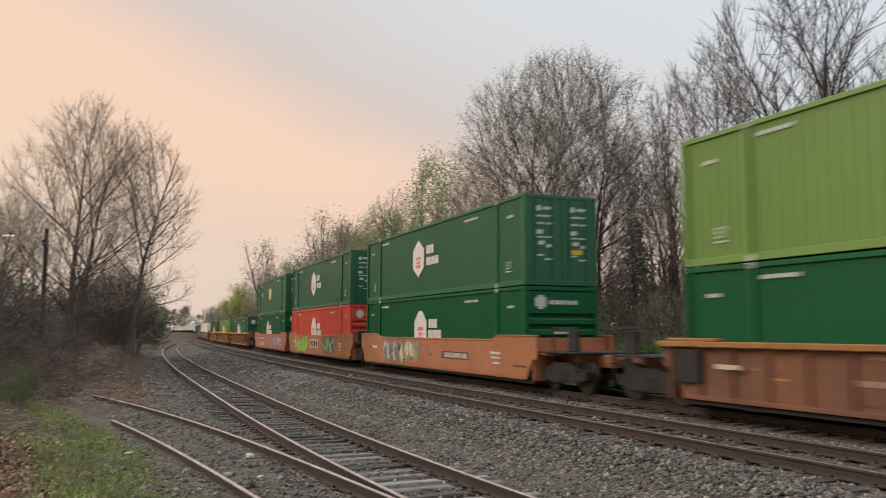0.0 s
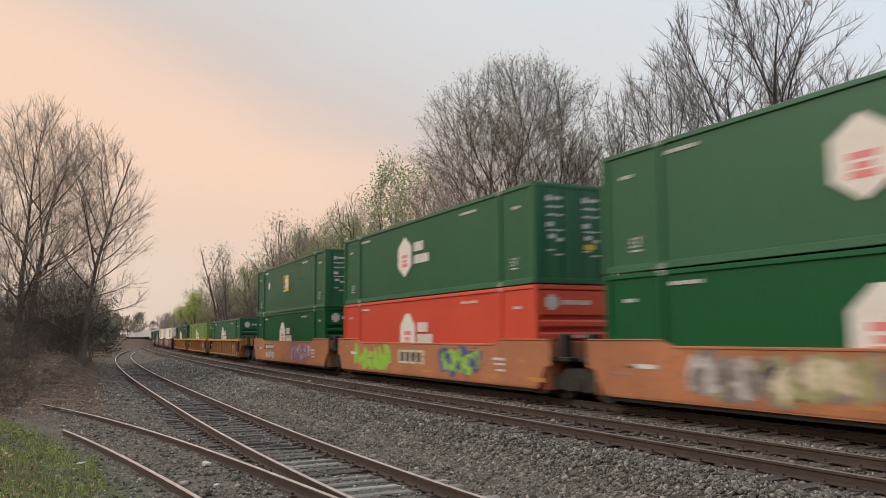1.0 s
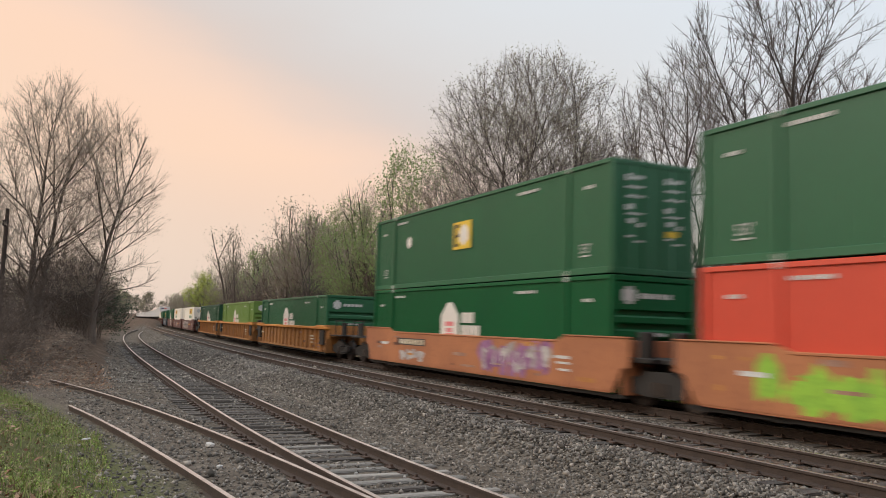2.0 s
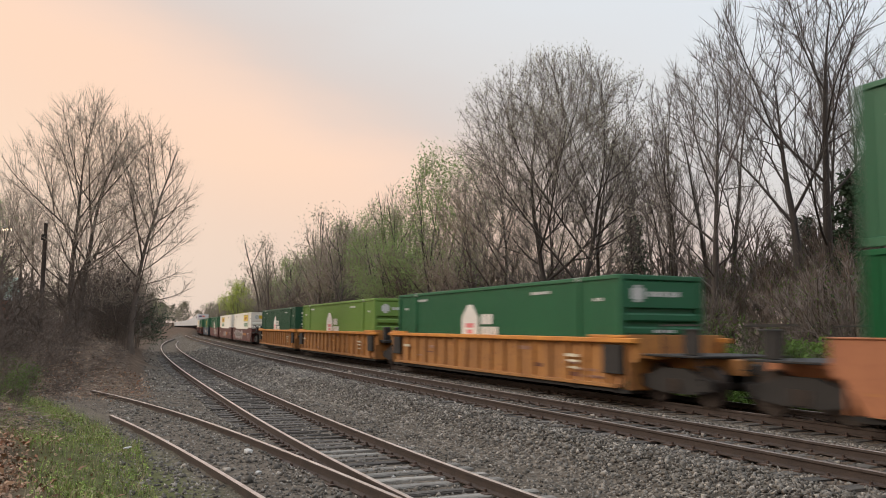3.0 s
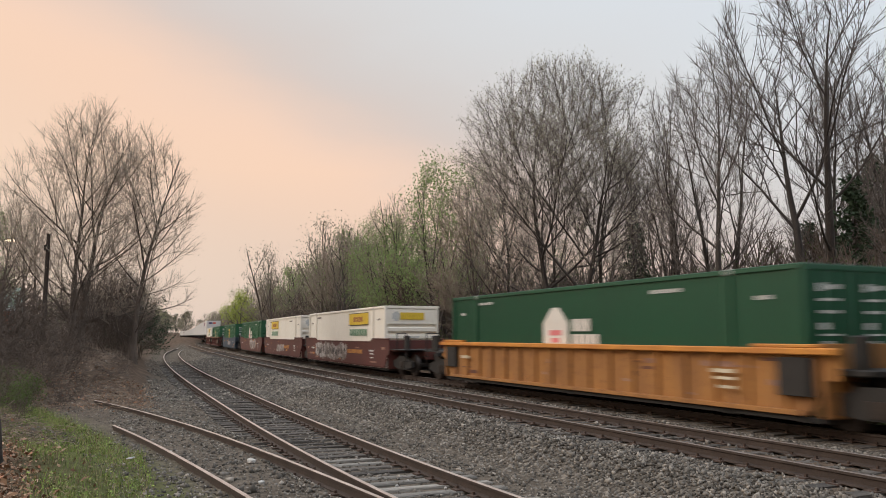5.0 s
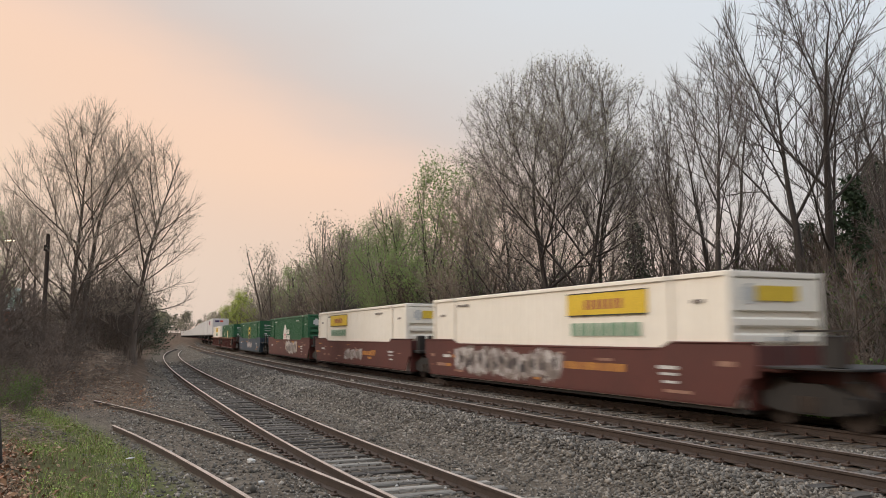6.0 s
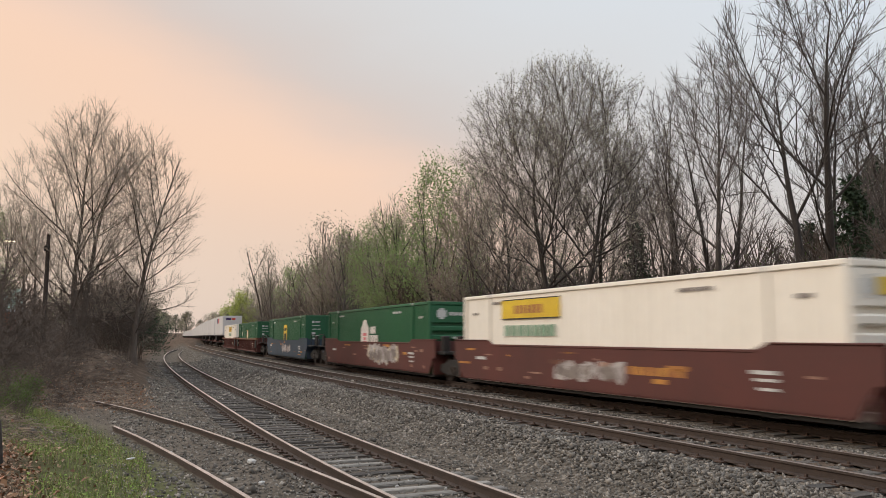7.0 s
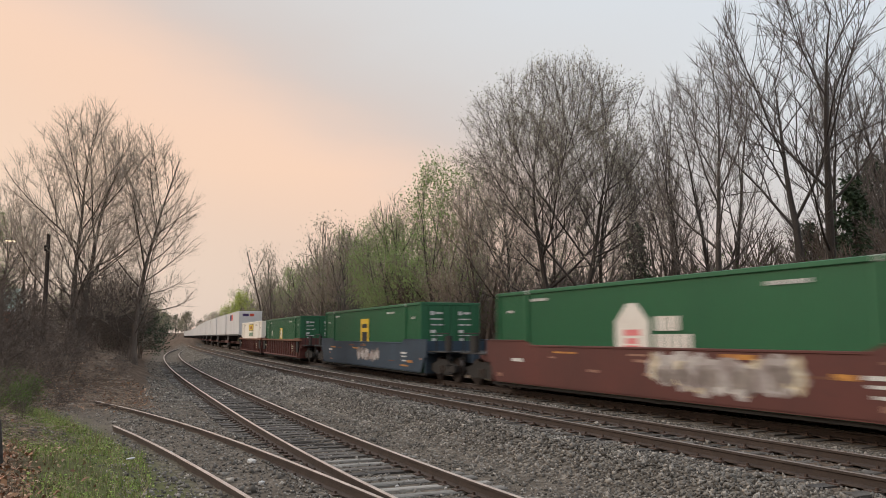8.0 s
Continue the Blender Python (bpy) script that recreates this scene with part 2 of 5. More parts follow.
def quads(name, co, faces, mat, parent=None, smooth=False, tri=None):
    """A mesh of four-cornered faces, and triangles if any, from arrays."""
    me = bpy.data.meshes.new(name)
    n, m = len(faces), 0 if tri is None else len(tri)
    me.vertices.add(len(co))
    me.vertices.foreach_set("co", np.asarray(co, np.float32).ravel())
    idx, start = np.asarray(faces, np.int32).ravel(), np.arange(n, dtype=np.int32) * 4
    if m:
        idx, start = np.concatenate([idx, np.asarray(tri, np.int32).ravel()]), np.concatenate([start, n * 4 + np.arange(m, dtype=np.int32) * 3])
    me.loops.add(len(idx))
    me.loops.foreach_set("vertex_index", idx)
    me.polygons.add(n + m)
    me.polygons.foreach_set("loop_start", start)
    me.update(calc_edges=True)
    me.materials.append(M[mat])
    if smooth:
        me.shade_smooth()
    ob = new(name, me)
    ob.parent = parent
    return ob


def box(bm, x0, x1, y0, y1, z0, z1, bevel=0.0):
    r = bmesh.ops.create_cube(bm, size=1.0, matrix=Matrix.Translation(((x0 + x1) / 2, (y0 + y1) / 2, (z0 + z1) / 2)) @ Matrix.Diagonal((x1 - x0, y1 - y0, z1 - z0, 1)))
    if bevel:
        ed = list({e for v in r["verts"] for e in v.link_edges})
        bmesh.ops.bevel(bm, geom=ed, offset=bevel, segments=1, affect="EDGES")
    return bm


def boxes(*args, bevel=0.0):
    bm = bmesh.new()
    for a in args:
        box(bm, *a, bevel=bevel)
    return bm


def prism(outline, x0, x1):
    """A plate: outline of (y, z) pairs, from x0 to x1."""
    bm = bmesh.new()
    a = [bm.verts.new((x0, y, z)) for y, z in outline]
    b = [bm.verts.new((x1, y, z)) for y, z in outline]
    bm.faces.new(a), bm.faces.new(b[::-1])
    for i in range(len(a)):
        j = (i + 1) % len(a)
        bm.faces.new((a[j], a[i], b[i], b[j]))
    bmesh.ops.recalc_face_normals(bm, faces=bm.faces)
    return bm


def empty(name, m=None):
    ob = new(name)
    ob.empty_display_size = 0.5
    if m is not None:
        ob.matrix_basis = m
    return ob


# ---------------- the lines of the tracks ----------------
def line(x0, y0, h0, bends, knots, s0, s1, ds=0.5):
    """A track's centre line by its bend (1/1000 m) along the way: distances, points, headings."""
    s = np.arange(s0, s1 + ds, ds)
    h = np.cumsum(np.interp(s, knots, np.array(bends) / 1000)) * ds
    i0 = int(np.argmin(abs(s)))
    h = h - h[i0] + h0
    x, y = np.cumsum(-np.sin(h) * ds), np.cumsum(np.cos(h) * ds)
    return s, np.stack([x - x[i0] + x0, y - y[i0] + y0], 1), h


GAUGE = 1.505                      # between the middles of the rail heads
SPACING = 3.88                     # between the two main tracks
MAIN = line(7.2117, 8, 0.4208, (-0.70, -0.77, -1.566, -0.091, -0.3155, -0.42, -0.16, 0.15, 0.20), (-40, 10, 40, 70, 100, 140, 200, 320, 900), -120, 980)
SIDING = line(1.606, 8, 0.4689, (-7.30, -5.73, -0.23, -0.99, -0.95, -1.056, -1.42, -1.27, -1.19), (-10, 8, 20, 35, 50, 70, 90, 130, 170), -12, 150)
SPUR = line(1.029, 6, 0.5015, (2.92, 2.93, 10.78, 12.1), (-8, 5, 15, 40), -8, 40)
SIDING_Z = -0.388                  # the siding's rail heads; the main line's are at 0


def shifted(track, off):
    s, c, h = track
    c2 = c + off * np.stack([np.cos(h), np.sin(h)], 1)
    step = np.concatenate([[0], np.cumsum(np.hypot(*np.diff(c2, axis=0).T))])
    return step - step[int(np.argmin(abs(s)))], c2, h


TRAIN_LINE = shifted(MAIN, SPACING)


def on_line(track, s, off=0.0):
    x, y = np.interp(s, track[0], track[1][:, 0]), np.interp(s, track[0], track[1][:, 1])
    h = float(np.interp(s, track[0], track[2]))
    return float(x + off * math.cos(h)), float(y + off * math.sin(h)), h


def lateral(track, pts):
    """Signed distance of points from a track (right of it is positive), and the distance along it."""
    c, h, s = track[1][::4], track[2][::4], track[0][::4]
    out, along = np.empty(len(pts)), np.empty(len(pts))
    for a in range(0, len(pts), 4000):
        q = pts[a:a + 4000]
        d = ((q[:, None, :] - c[None]) ** 2).sum(2)
        i = d.argmin(1)
        v = q - c[i]
        right = v[:, 0] * np.cos(h[i]) + v[:, 1] * np.sin(h[i])
        ahead = -v[:, 0] * np.sin(h[i]) + v[:, 1] * np.cos(h[i])
        out[a:a + 4000] = np.where(abs(ahead) > 2.5, np.sign(right) * np.sqrt(d[np.arange(len(q)), i]), right)
        along[a:a + 4000] = s[i] + ahead
    return out, along


def ease(v, a, b):
    t = np.clip((v - a) / (b - a), 0, 1)
    return t * t * (3 - 2 * t)


def wave(x, y, f, k=0.0):
    return (np.sin(x * f + 1.3 * k + 1.7 * np.sin(y * f * 0.7 + k)) + np.sin(y * f * 1.13 + 2.1 * k + 1.3 * np.sin(x * f * 0.83))) * 0.5


def ground_height(pts):
    """Height of the ground, and how much of it is grassy, brown earth, dark old ballast."""
    l, s = lateral(MAIN, pts)
    b, sb = lateral(SPUR, pts)
    a, sa = lateral(SIDING, pts)
    x, y = pts[:, 0], pts[:, 1]
    z = -0.205 - 0.40 * ease(-l, 1.75, 3.3)
    z = z - 0.9 * ease(l, SPACING + 1.8, SPACING + 4.2) + 0.7 * ease(l, SPACING + 5, SPACING + 11)
    # bank left of the spur and of the siding
    left = np.where((sb < 38) & (sb > -8), -b, np.minimum(-a, 30))
    left = np.where(sb <= -8, -b, left)
    bank = ease(left, 1.0, 3.4)
    z = z + bank * (0.40 + 0.10 * wave(x, y, 0.9) + 0.05 * wave(x, y, 2.3, 2)) + 0.7 * ease(left, 3.0, 9.0)
    # brush mound beside the siding, beyond the spur's end
    mound = np.exp(-(((x + 16.6) / 3.4) ** 2 + ((y - 38) / 6.5) ** 2)) * 1.35 + np.exp(-(((x + 25) / 6) ** 2 + ((y - 52) / 14) ** 2)) * 1.0
    mound = mound * ease(-a, 1.7, 4.2)
    z = z + mound * (1 + 0.14 * wave(x, y, 1.6, 1) + 0.06 * wave(x, y, 4.1, 5)) * ease(y, 24, 33)
    # gravel heaped between and over the spur's ties
    z = z + 0.10 * ease(-abs(b), -2.0, -1.0) * ease(sb, 3, 7) * (1 - ease(sb, 22, 26)) * ease(abs(a), 0.9, 1.5)
    z = z + 0.02 * wave(x, y, 3.1, 3)
    far = ease(np.hypot(x, y), 250, 1200)
    z = z + far * 6.0 * ease(abs(l), 30, 400)
    grass = ease(left, 0.8, 1.5) * (1 - ease(y, 24, 31)) * np.clip(0.72 + 0.25 * ease(y, 13, 16) + 0.45 * wave(x, y, 0.7, 4) - 0.9 * ease(left, 2.7, 3.9) * (1 - ease(y, 12.5, 17)), 0, 1)
    grass = np.maximum(grass, 0.75 * ease(l, SPACING + 4.0, SPACING + 6.5) * (1 - ease(s, 25, 45)))
    earth = np.clip(bank + ease(l, SPACING + 3, SPACING + 6) + ease(mound, 0.08, 0.35) + ease(-a, 1.9, 3.2) * ease(y, 20, 30), 0, 1)
    # brown trackbed of both mains, deepened to include shade under the train
    bed = ease(-abs(abs(l - SPACING / 2) - SPACING / 2), -1.4, -0.8)
    earth = np.maximum(earth, 0.85 * bed)
    dark = ease(-l, 2.6, 3.8) * (1 - earth)
    return z, grass, earth, dark


def spread_values(parts):
    out = []
    for a, b, step in parts:
        out += list(np.arange(a, b, step))
    return out + [parts[-1][1]]


def ground_material():
    m = bpy.data.materials.new("ground")
    m.use_nodes = True
    n, l = m.node_tree.nodes, m.node_tree.links
    b = n["Principled BSDF"]
    b.inputs["Roughness"].default_value = 1.0
    b.inputs["Specular IOR Level"].default_value = 0.0
    co, zone, sep = n.new("ShaderNodeTexCoord"), n.new("ShaderNodeAttribute"), n.new("ShaderNodeSeparateColor")
    zone.attribute_name = "zone"
    l.new(zone.outputs["Color"], sep.inputs["Color"])
    v = n.new("ShaderNodeTexVoronoi")
    v.inputs["Scale"].default_value = 19.0
    l.new(co.outputs["Object"], v.inputs["Vector"])
    sv = n.new("ShaderNodeSeparateColor")
    l.new(v.outputs["Color"], sv.inputs["Color"])

    def ramp(src, cols):
        r = n.new("ShaderNodeValToRGB")
        r.color_ramp.elements[0].color, r.color_ramp.elements[1].color = (*cols[0], 1), (*cols[-1], 1)
        for i, c in enumerate(cols[1:-1], 1):
            r.color_ramp.elements.new(i / (len(cols) - 1)).color = (*c, 1)
        l.new(src, r.inputs["Fac"])
        return r.outputs["Color"]

    def noise_of(scale, detail=5.0):
        t = n.new("ShaderNodeTexNoise")
        t.inputs["Scale"].default_value, t.inputs["Detail"].default_value = scale, detail
        l.new(co.outputs["Object"], t.inputs["Vector"])
        return t.outputs["Fac"]

    def mix(f, a, c):
        x = n.new("ShaderNodeMix")
        x.data_type = "RGBA"
        l.new(f, x.inputs["Factor"]), l.new(a, x.inputs["A"]), l.new(c, x.inputs["B"])
        return x.outputs["Result"]

    stones = ramp(sv.outputs["Red"], ((0.045, 0.039, 0.034), (0.140, 0.124, 0.107), (0.081, 0.072, 0.062), (0.279, 0.248, 0.214)))
    old = ramp(noise_of(6, 8), ((0.045, 0.038, 0.032), (0.135, 0.116, 0.098), (0.261, 0.224, 0.188)))
    earth = ramp(noise_of(2.2, 9), ((0.035, 0.026, 0.020), (0.115, 0.084, 0.064), (0.25, 0.185, 0.135)))
    turf = ramp(noise_of(3.0, 8), ((0.04, 0.05, 0.018), (0.09, 0.104, 0.037), (0.14, 0.145, 0.06)))
    mott = n.new("ShaderNodeMix")
    mott.data_type, mott.blend_type = "RGBA", "MULTIPLY"
    mott.inputs["Factor"].default_value = 1.0
    l.new(ramp(noise_of(1.1, 10), ((0.55, 0.53, 0.50), (0.95, 0.93, 0.9), (1.25, 1.2, 1.15))), mott.inputs["B"])
    l.new(mix(sep.outputs["Blue"], stones, old), mott.inputs["A"])
    c = mott.outputs["Result"]
    c = mix(sep.outputs["Green"], c, earth)
    c = mix(sep.outputs["Red"], c, turf)
    l.new(c, b.inputs["Base Color"])
    bp = n.new("ShaderNodeBump")
    bp.inputs["Strength"].default_value, bp.inputs["Distance"].default_value = 0.8, 0.04
    l.new(v.outputs["Distance"], bp.inputs["Height"])
    l.new(bp.outputs["Normal"], b.inputs["Normal"])
    return m


def build_ground():
    u = spread_values(((-1500, -200, 130), (-200, -60, 14), (-60, -24, 3), (-24, 12, 0.4), (12, 40, 2), (40, 200, 16), (200, 1500, 130)))
    v = spread_values(((-400, -40, 40), (-40, 0, 4), (0, 45, 0.4), (45, 110, 1.2), (110, 400, 8), (400, 3000, 130)))
    ct, st = math.cos(0.4), math.sin(0.4)
    uu, vv = np.meshgrid(u, v)
    uu, vv = uu.ravel(), vv.ravel()
    pts = np.stack([9.0 + ct * uu - st * vv, st * uu + ct * vv], 1)
    z, grass, earth, dark = ground_height(pts)
    nu, nv = len(u), len(v)
    faces = [(j * nu + i, j * nu + i + 1, (j + 1) * nu + i + 1, (j + 1) * nu + i) for j in range(nv - 1) for i in range(nu - 1)]
    me = bpy.data.meshes.new("ground")
    me.from_pydata(np.column_stack([pts, z]).tolist(), [], faces)
    at = me.color_attributes.new("zone", "FLOAT_COLOR", "POINT")
    at.data.foreach_set("color", np.column_stack([grass, earth, dark, np.ones(len(z))]).astype(np.float32).ravel())
    me.shade_smooth()
    me.materials.append(ground_material())
    tagged(new("ground", me), "grey ballast and brown earth with a grassy bank", "ground", kind="structure")


build_ground()


# ---------------- tracks ----------------
def rail_mesh(name, track, off, s0, s1, top, head, parent, step=1.0):
    prof = ((-0.075, -0.172), (-0.075, -0.155), (-0.012, -0.135), (-0.012, -0.05), (-0.036, -0.04), (-0.036, -0.006), (-0.026, 0),
            (0.026, 0), (0.036, -0.006), (0.036, -0.04), (0.012, -0.05), (0.012, -0.135), (0.075, -0.155), (0.075, -0.172))
    k = len(prof)
    ss = np.arange(s0, s1 + step, step)
    verts, faces = [], []
    for s in ss:
        x, y, h = on_line(track, s)
        for o, z in prof:
            verts.append((x + (off + o) * math.cos(h), y + (off + o) * math.sin(h), top + z))
    for i in range(len(ss) - 1):
        for j in range(k):
            a, b = i * k + j, i * k + (j + 1) % k
            faces.append((a, b, b + k, a + k))
    faces.append(tuple(range(k)))
    faces.append(tuple(range((len(ss) - 1) * k, len(ss) * k))[::-1])
    ob = part_data(name, verts, faces, ["rail", head], parent)
    for p in ob.data.polygons[:-2]:
        if p.index % k in (5, 6, 7):
            p.material_index = 1
    return ob


def tie_mesh(seed, length=2.6):
    rnd = random.Random(seed)
    bm = boxes((-length / 2, length / 2, -0.115, 0.115, -0.17, 0.0), bevel=0.014)
    for v in bm.verts:
        v.co += Vector((rnd.uniform(-0.02, 0.02), rnd.uniform(-0.012, 0.012), rnd.uniform(-0.014, 0.008)))
    me = bpy.data.meshes.new("tie")
    bm.to_mesh(me)
    bm.free()
    return me


TIES = [tie_mesh(i) for i in range(5)]
for t in TIES:
    t.materials.append(M["tie"])
PALE_TIES = [tie_mesh(20 + i, 2.9) for i in range(3)]
for t in PALE_TIES:
    t.materials.append(M["tie_pale"])


def build_track(name, track, s0, s1, top, head, label, ties, pale=(), bury=0.0, pitch=0.52, left_end=None):
    rnd = random.Random(name)
    tr = tagged(empty(name), label, "railway track", kind="structure")
    for o in (-GAUGE / 2, GAUGE / 2):
        rail_mesh("rail", track, o, s0, s1 if o > 0 or left_end is None else left_end, top, head, tr)
    plates = bmesh.new()
    s = ties[0]
    while s < ties[1]:
        x, y, h = on_line(track, s)
        is_pale = bool(pale) and pale[0] < s < pale[1] and rnd.random() < 0.6
        ob = new("tie", rnd.choice(PALE_TIES if is_pale else TIES))
        ob.parent = tr
        ob.matrix_basis = pose(x, y, top - 0.178 - bury + rnd.uniform(-0.012, 0.006), 0, 0, math.degrees(h) + rnd.uniform(-1.6, 1.6))
        if s < 42:
            for o in (-GAUGE / 2, GAUGE / 2):
                m = pose(x + o * math.cos(h), y + o * math.sin(h), 0, 0, 0, math.degrees(h))
                bmesh.ops.create_cube(plates, size=1.0, matrix=m @ Matrix.Translation((0, 0, top - 0.172)) @ Matrix.Diagonal((0.34, 0.19, 0.022, 1)))
                for e in (-0.09, 0.09):
                    bmesh.ops.create_cube(plates, size=1.0, matrix=m @ Matrix.Translation((e, rnd.uniform(-0.06, 0.06), top - 0.145)) @ Matrix.Diagonal((0.035, 0.03, 0.05, 1)))
        s += pitch * rnd.uniform(0.93, 1.07)
    tagged(part("tie_plates", plates, "plate", tr), kind="stuff")
    return tr


build_track("track_near_main", MAIN, -8, 300, 0.0, "head", "rusty brown rails on dark wooden ties in grey ballast", (-4, 95))
build_track("track_far_main", TRAIN_LINE, -25, 300, 0.0, "head", "rusty brown rails under the passing train", (-10, 90))
build_track("track_siding", SIDING, -11, 138, SIDING_Z, "siding_head", "old siding with brown rails on weathered grey ties", (-8, 60), pale=(-4, 9), bury=0.0, pitch=0.5)
build_track("track_spur", SPUR, -7, 23.5, SIDING_Z, "siding_head", "disused spur with rusty rails half buried in gravel", (-6, 17), bury=0.03, pitch=0.56, left_end=16.0)

# ---------------- the train ----------------
SPEED = 22.1
C_LEN, C_W, C_H, DECK = 16.15, 2.6, 2.89, 0.245


def side_marks(bm, x, spots):
    """Thin plates on a container's side: (y0, y1, z0, z1) each."""
    for y0, y1, z0, z1 in spots:
        box(bm, x - 0.004, x + 0.004, y0, y1, z0, z1)
    return bm


def marks(name, x, spots, mat, parent):
    """Painted marks on a side, each a plate of its own."""
    for y0, y1, z0, z1 in spots:
        part(name, side_marks(bmesh.new(), x, ((y0, y1, z0, z1),)), mat, parent)


def plates(name, spots, mat, parent, bevel=0.0):
    for q in spots:
        part(name, boxes(q, bevel=bevel), mat, parent)


def corrugated(bm, x, y0, y1, z0, z1, pitch=0.30, depth=0.030, sign=-1):
    """A side sheet of upright folds; x is its outermost place."""
    n = max(1, round((y1 - y0) / pitch))
    p = (y1 - y0) / n
    ys = []
    for i in range(n):
        a = y0 + i * p
        ys += [(a, 0), (a + 0.55 * p, 0), (a + 0.65 * p, depth), (a + 0.9 * p, depth)]
    ys.append((y1, 0))
    lo = [bm.verts.new((x - sign * d, y, z0)) for y, d in ys]
    hi = [bm.verts.new((x - sign * d, y, z1)) for y, d in ys]
    for i in range(len(ys) - 1):
        f = (lo[i], lo[i + 1], hi[i + 1], hi[i])
        bm.faces.new(f if sign > 0 else f[::-1])


def house_shape(s, y, z):
    return [(y + a * s, z + b * s) for a, b in ((-0.5, -0.60), (0.5, -0.60), (0.5, 0.22), (0.14, 0.55), (-0.14, 0.55), (-0.5, 0.22))]


def hex_shape(s, y, z):
    return [(y + a * s, z + b * s) for a, b in ((-0.55, -0.32), (0, -0.68), (0.55, -0.32), (0.55, 0.32), (0, 0.68), (-0.55, 0.32))]


LETTERS = {}


def letter_mesh(text, size, mat):
    if (text, size, mat) in LETTERS:
        return LETTERS[(text, size, mat)]
    cu = bpy.data.curves.new("lettering", "FONT")
    cu.body, cu.size, cu.extrude = text, size, 0.004
    tmp = bpy.data.objects.new("lettering", cu)
    scene.collection.objects.link(tmp)
    me = bpy.data.meshes.new_from_object(tmp.evaluated_get(bpy.context.evaluated_depsgraph_get()))
    bpy.data.objects.remove(tmp)
    me.materials.clear()
    me.materials.append(M[mat])
    LETTERS[(text, size, mat)] = me
    return me


def writing(text, size, m, parent, mat):
    ob = new("lettering", letter_mesh(text, size, mat))
    ob.parent, ob.matrix_basis = parent, m
    return ob


def container(mat, label, art="", fold=0.30, end="doors", sign_y=0.0):
    """A 53-foot box; y runs along the track, -y is the end that leads; the base is at z 0."""
    c = tagged(empty("shipping_container"), label, "container", "containers on the train")
    h, w, L = C_H, C_W / 2, C_LEN / 2
    bm = bmesh.new()
    for sign in (-1, 1):
        corrugated(bm, sign * (w - 0.012), -L + 0.12, L - 0.12, 0.16, h - 0.10, fold, 0.045 if 0.2 < fold < 0.4 else 0.02, sign)
    box(bm, -w + 0.05, w - 0.05, -L + 0.05, L - 0.05, h - 0.09, h - 0.03)
    box(bm, -w + 0.06, w - 0.06, -L + 0.06, L - 0.06, 0.10, 0.14)
    part("body", bm, mat, c)
    for sign in (-1, 1):
        part("top_rail", boxes((sign * w - 0.03, sign * w + 0.03, -L, L, h - 0.11, h), bevel=0.012), mat, c)
        part("bottom_rail", boxes((sign * w - 0.03, sign * w + 0.012, -L, L, 0.0, 0.17), bevel=0.012), mat, c)
        for y in (-L + 0.075, L - 0.075, -6.1, 6.1):
            part("post", boxes((sign * w - 0.05, sign * w + 0.016, y - 0.075, y + 0.075, 0.02, h - 0.01), bevel=0.01), mat, c)
        for y in (-6.1, 6.1):
            for z in (0.0, h - 0.13):
                part("corner_casting", boxes((sign * w - 0.05, sign * w + 0.022, y - 0.09, y + 0.09, z, z + 0.13), bevel=0.01), "seam_white" if mat != "white" else "grey_white", c)
    # ends
    e = -L
    if end == "doors":
        for x0, x1 in ((-w + 0.06, -0.01), (0.01, w - 0.06)):
            d = part("door", boxes((x0, x1, e + 0.03, e + 0.08, 0.14, h - 0.12), bevel=0.01), mat, c)
            for k in (0.22, 0.72):
                x = x0 + (x1 - x0) * k
                part("lock_bar", boxes((x - 0.018, x + 0.018, e - 0.02, e + 0.018, 0.1, h - 0.1), bevel=0.006), mat, d)
            plates("hinge", [(xx - 0.05, xx + 0.05, e + 0.0, e + 0.034, z, z + 0.06) for xx in ((x0 if x0 < -0.5 else x1),) for z in (0.4, 1.0, 1.6, 2.2)], mat, d)
            plates("label_panel", [(x0 + a, x0 + b, e + 0.018, e + 0.026, z, z + q) for a, b, z, q in ((0.34, 0.50, 2.36, 0.16), (0.56, 0.92, 2.40, 0.09), (0.34, 0.88, 2.17, 0.05), (0.36, 0.62, 1.93, 0.06), (0.70, 0.94, 1.93, 0.06), (0.34, 0.56, 1.62, 0.13), (0.36, 0.90, 1.50, 0.04), (0.40, 0.62, 1.28, 0.12), (0.70, 0.88, 1.20, 0.10), (0.36, 0.58, 0.92, 0.05), (0.62, 0.90, 0.80, 0.05))], "seam_white", d)
            if x0 > 0:
                part("warning_panel", boxes((x0 + 0.36, x0 + 0.76, e + 0.018, e + 0.027, 1.0, 1.15)), "yellow", d, "small yellow warning panel")
    else:
        bm = bmesh.new()
        box(bm, -w + 0.1, w - 0.1, e + 0.15, e + 0.19, 0.14, h - 0.1)
        wall = part("end_wall", bm, mat, c)
        plates("rib", [(-w + 0.10, w - 0.10, e + 0.0, e + 0.16, 0.30 + k * 0.345, 0.52 + k * 0.345) for k in range(5)], mat, wall, 0.045)
        part("upper_panel", boxes((-w + 0.10, w - 0.10, e + 0.02, e + 0.16, 2.03, h - 0.16), bevel=0.02), mat, wall)
        disc = part("emblem", boxes((-0.98, -0.58, e + 0.006, e + 0.016, 2.26, 2.54), (-0.88, -0.68, e + 0.007, e + 0.015, 2.18, 2.62)), "seam_white", wall)
        plates("label_mark", [(-0.46 + k * 0.21, -0.30 + k * 0.21, e + 0.008, e + 0.016, 2.33, 2.46) for k in range(5)], "seam_white", disc)
        plates("label_mark", [(-0.30 + k * 0.17, -0.17 + k * 0.17, e - 0.010, e - 0.002, 1.40, 1.48) for k in range(4)], "seam_white", wall)
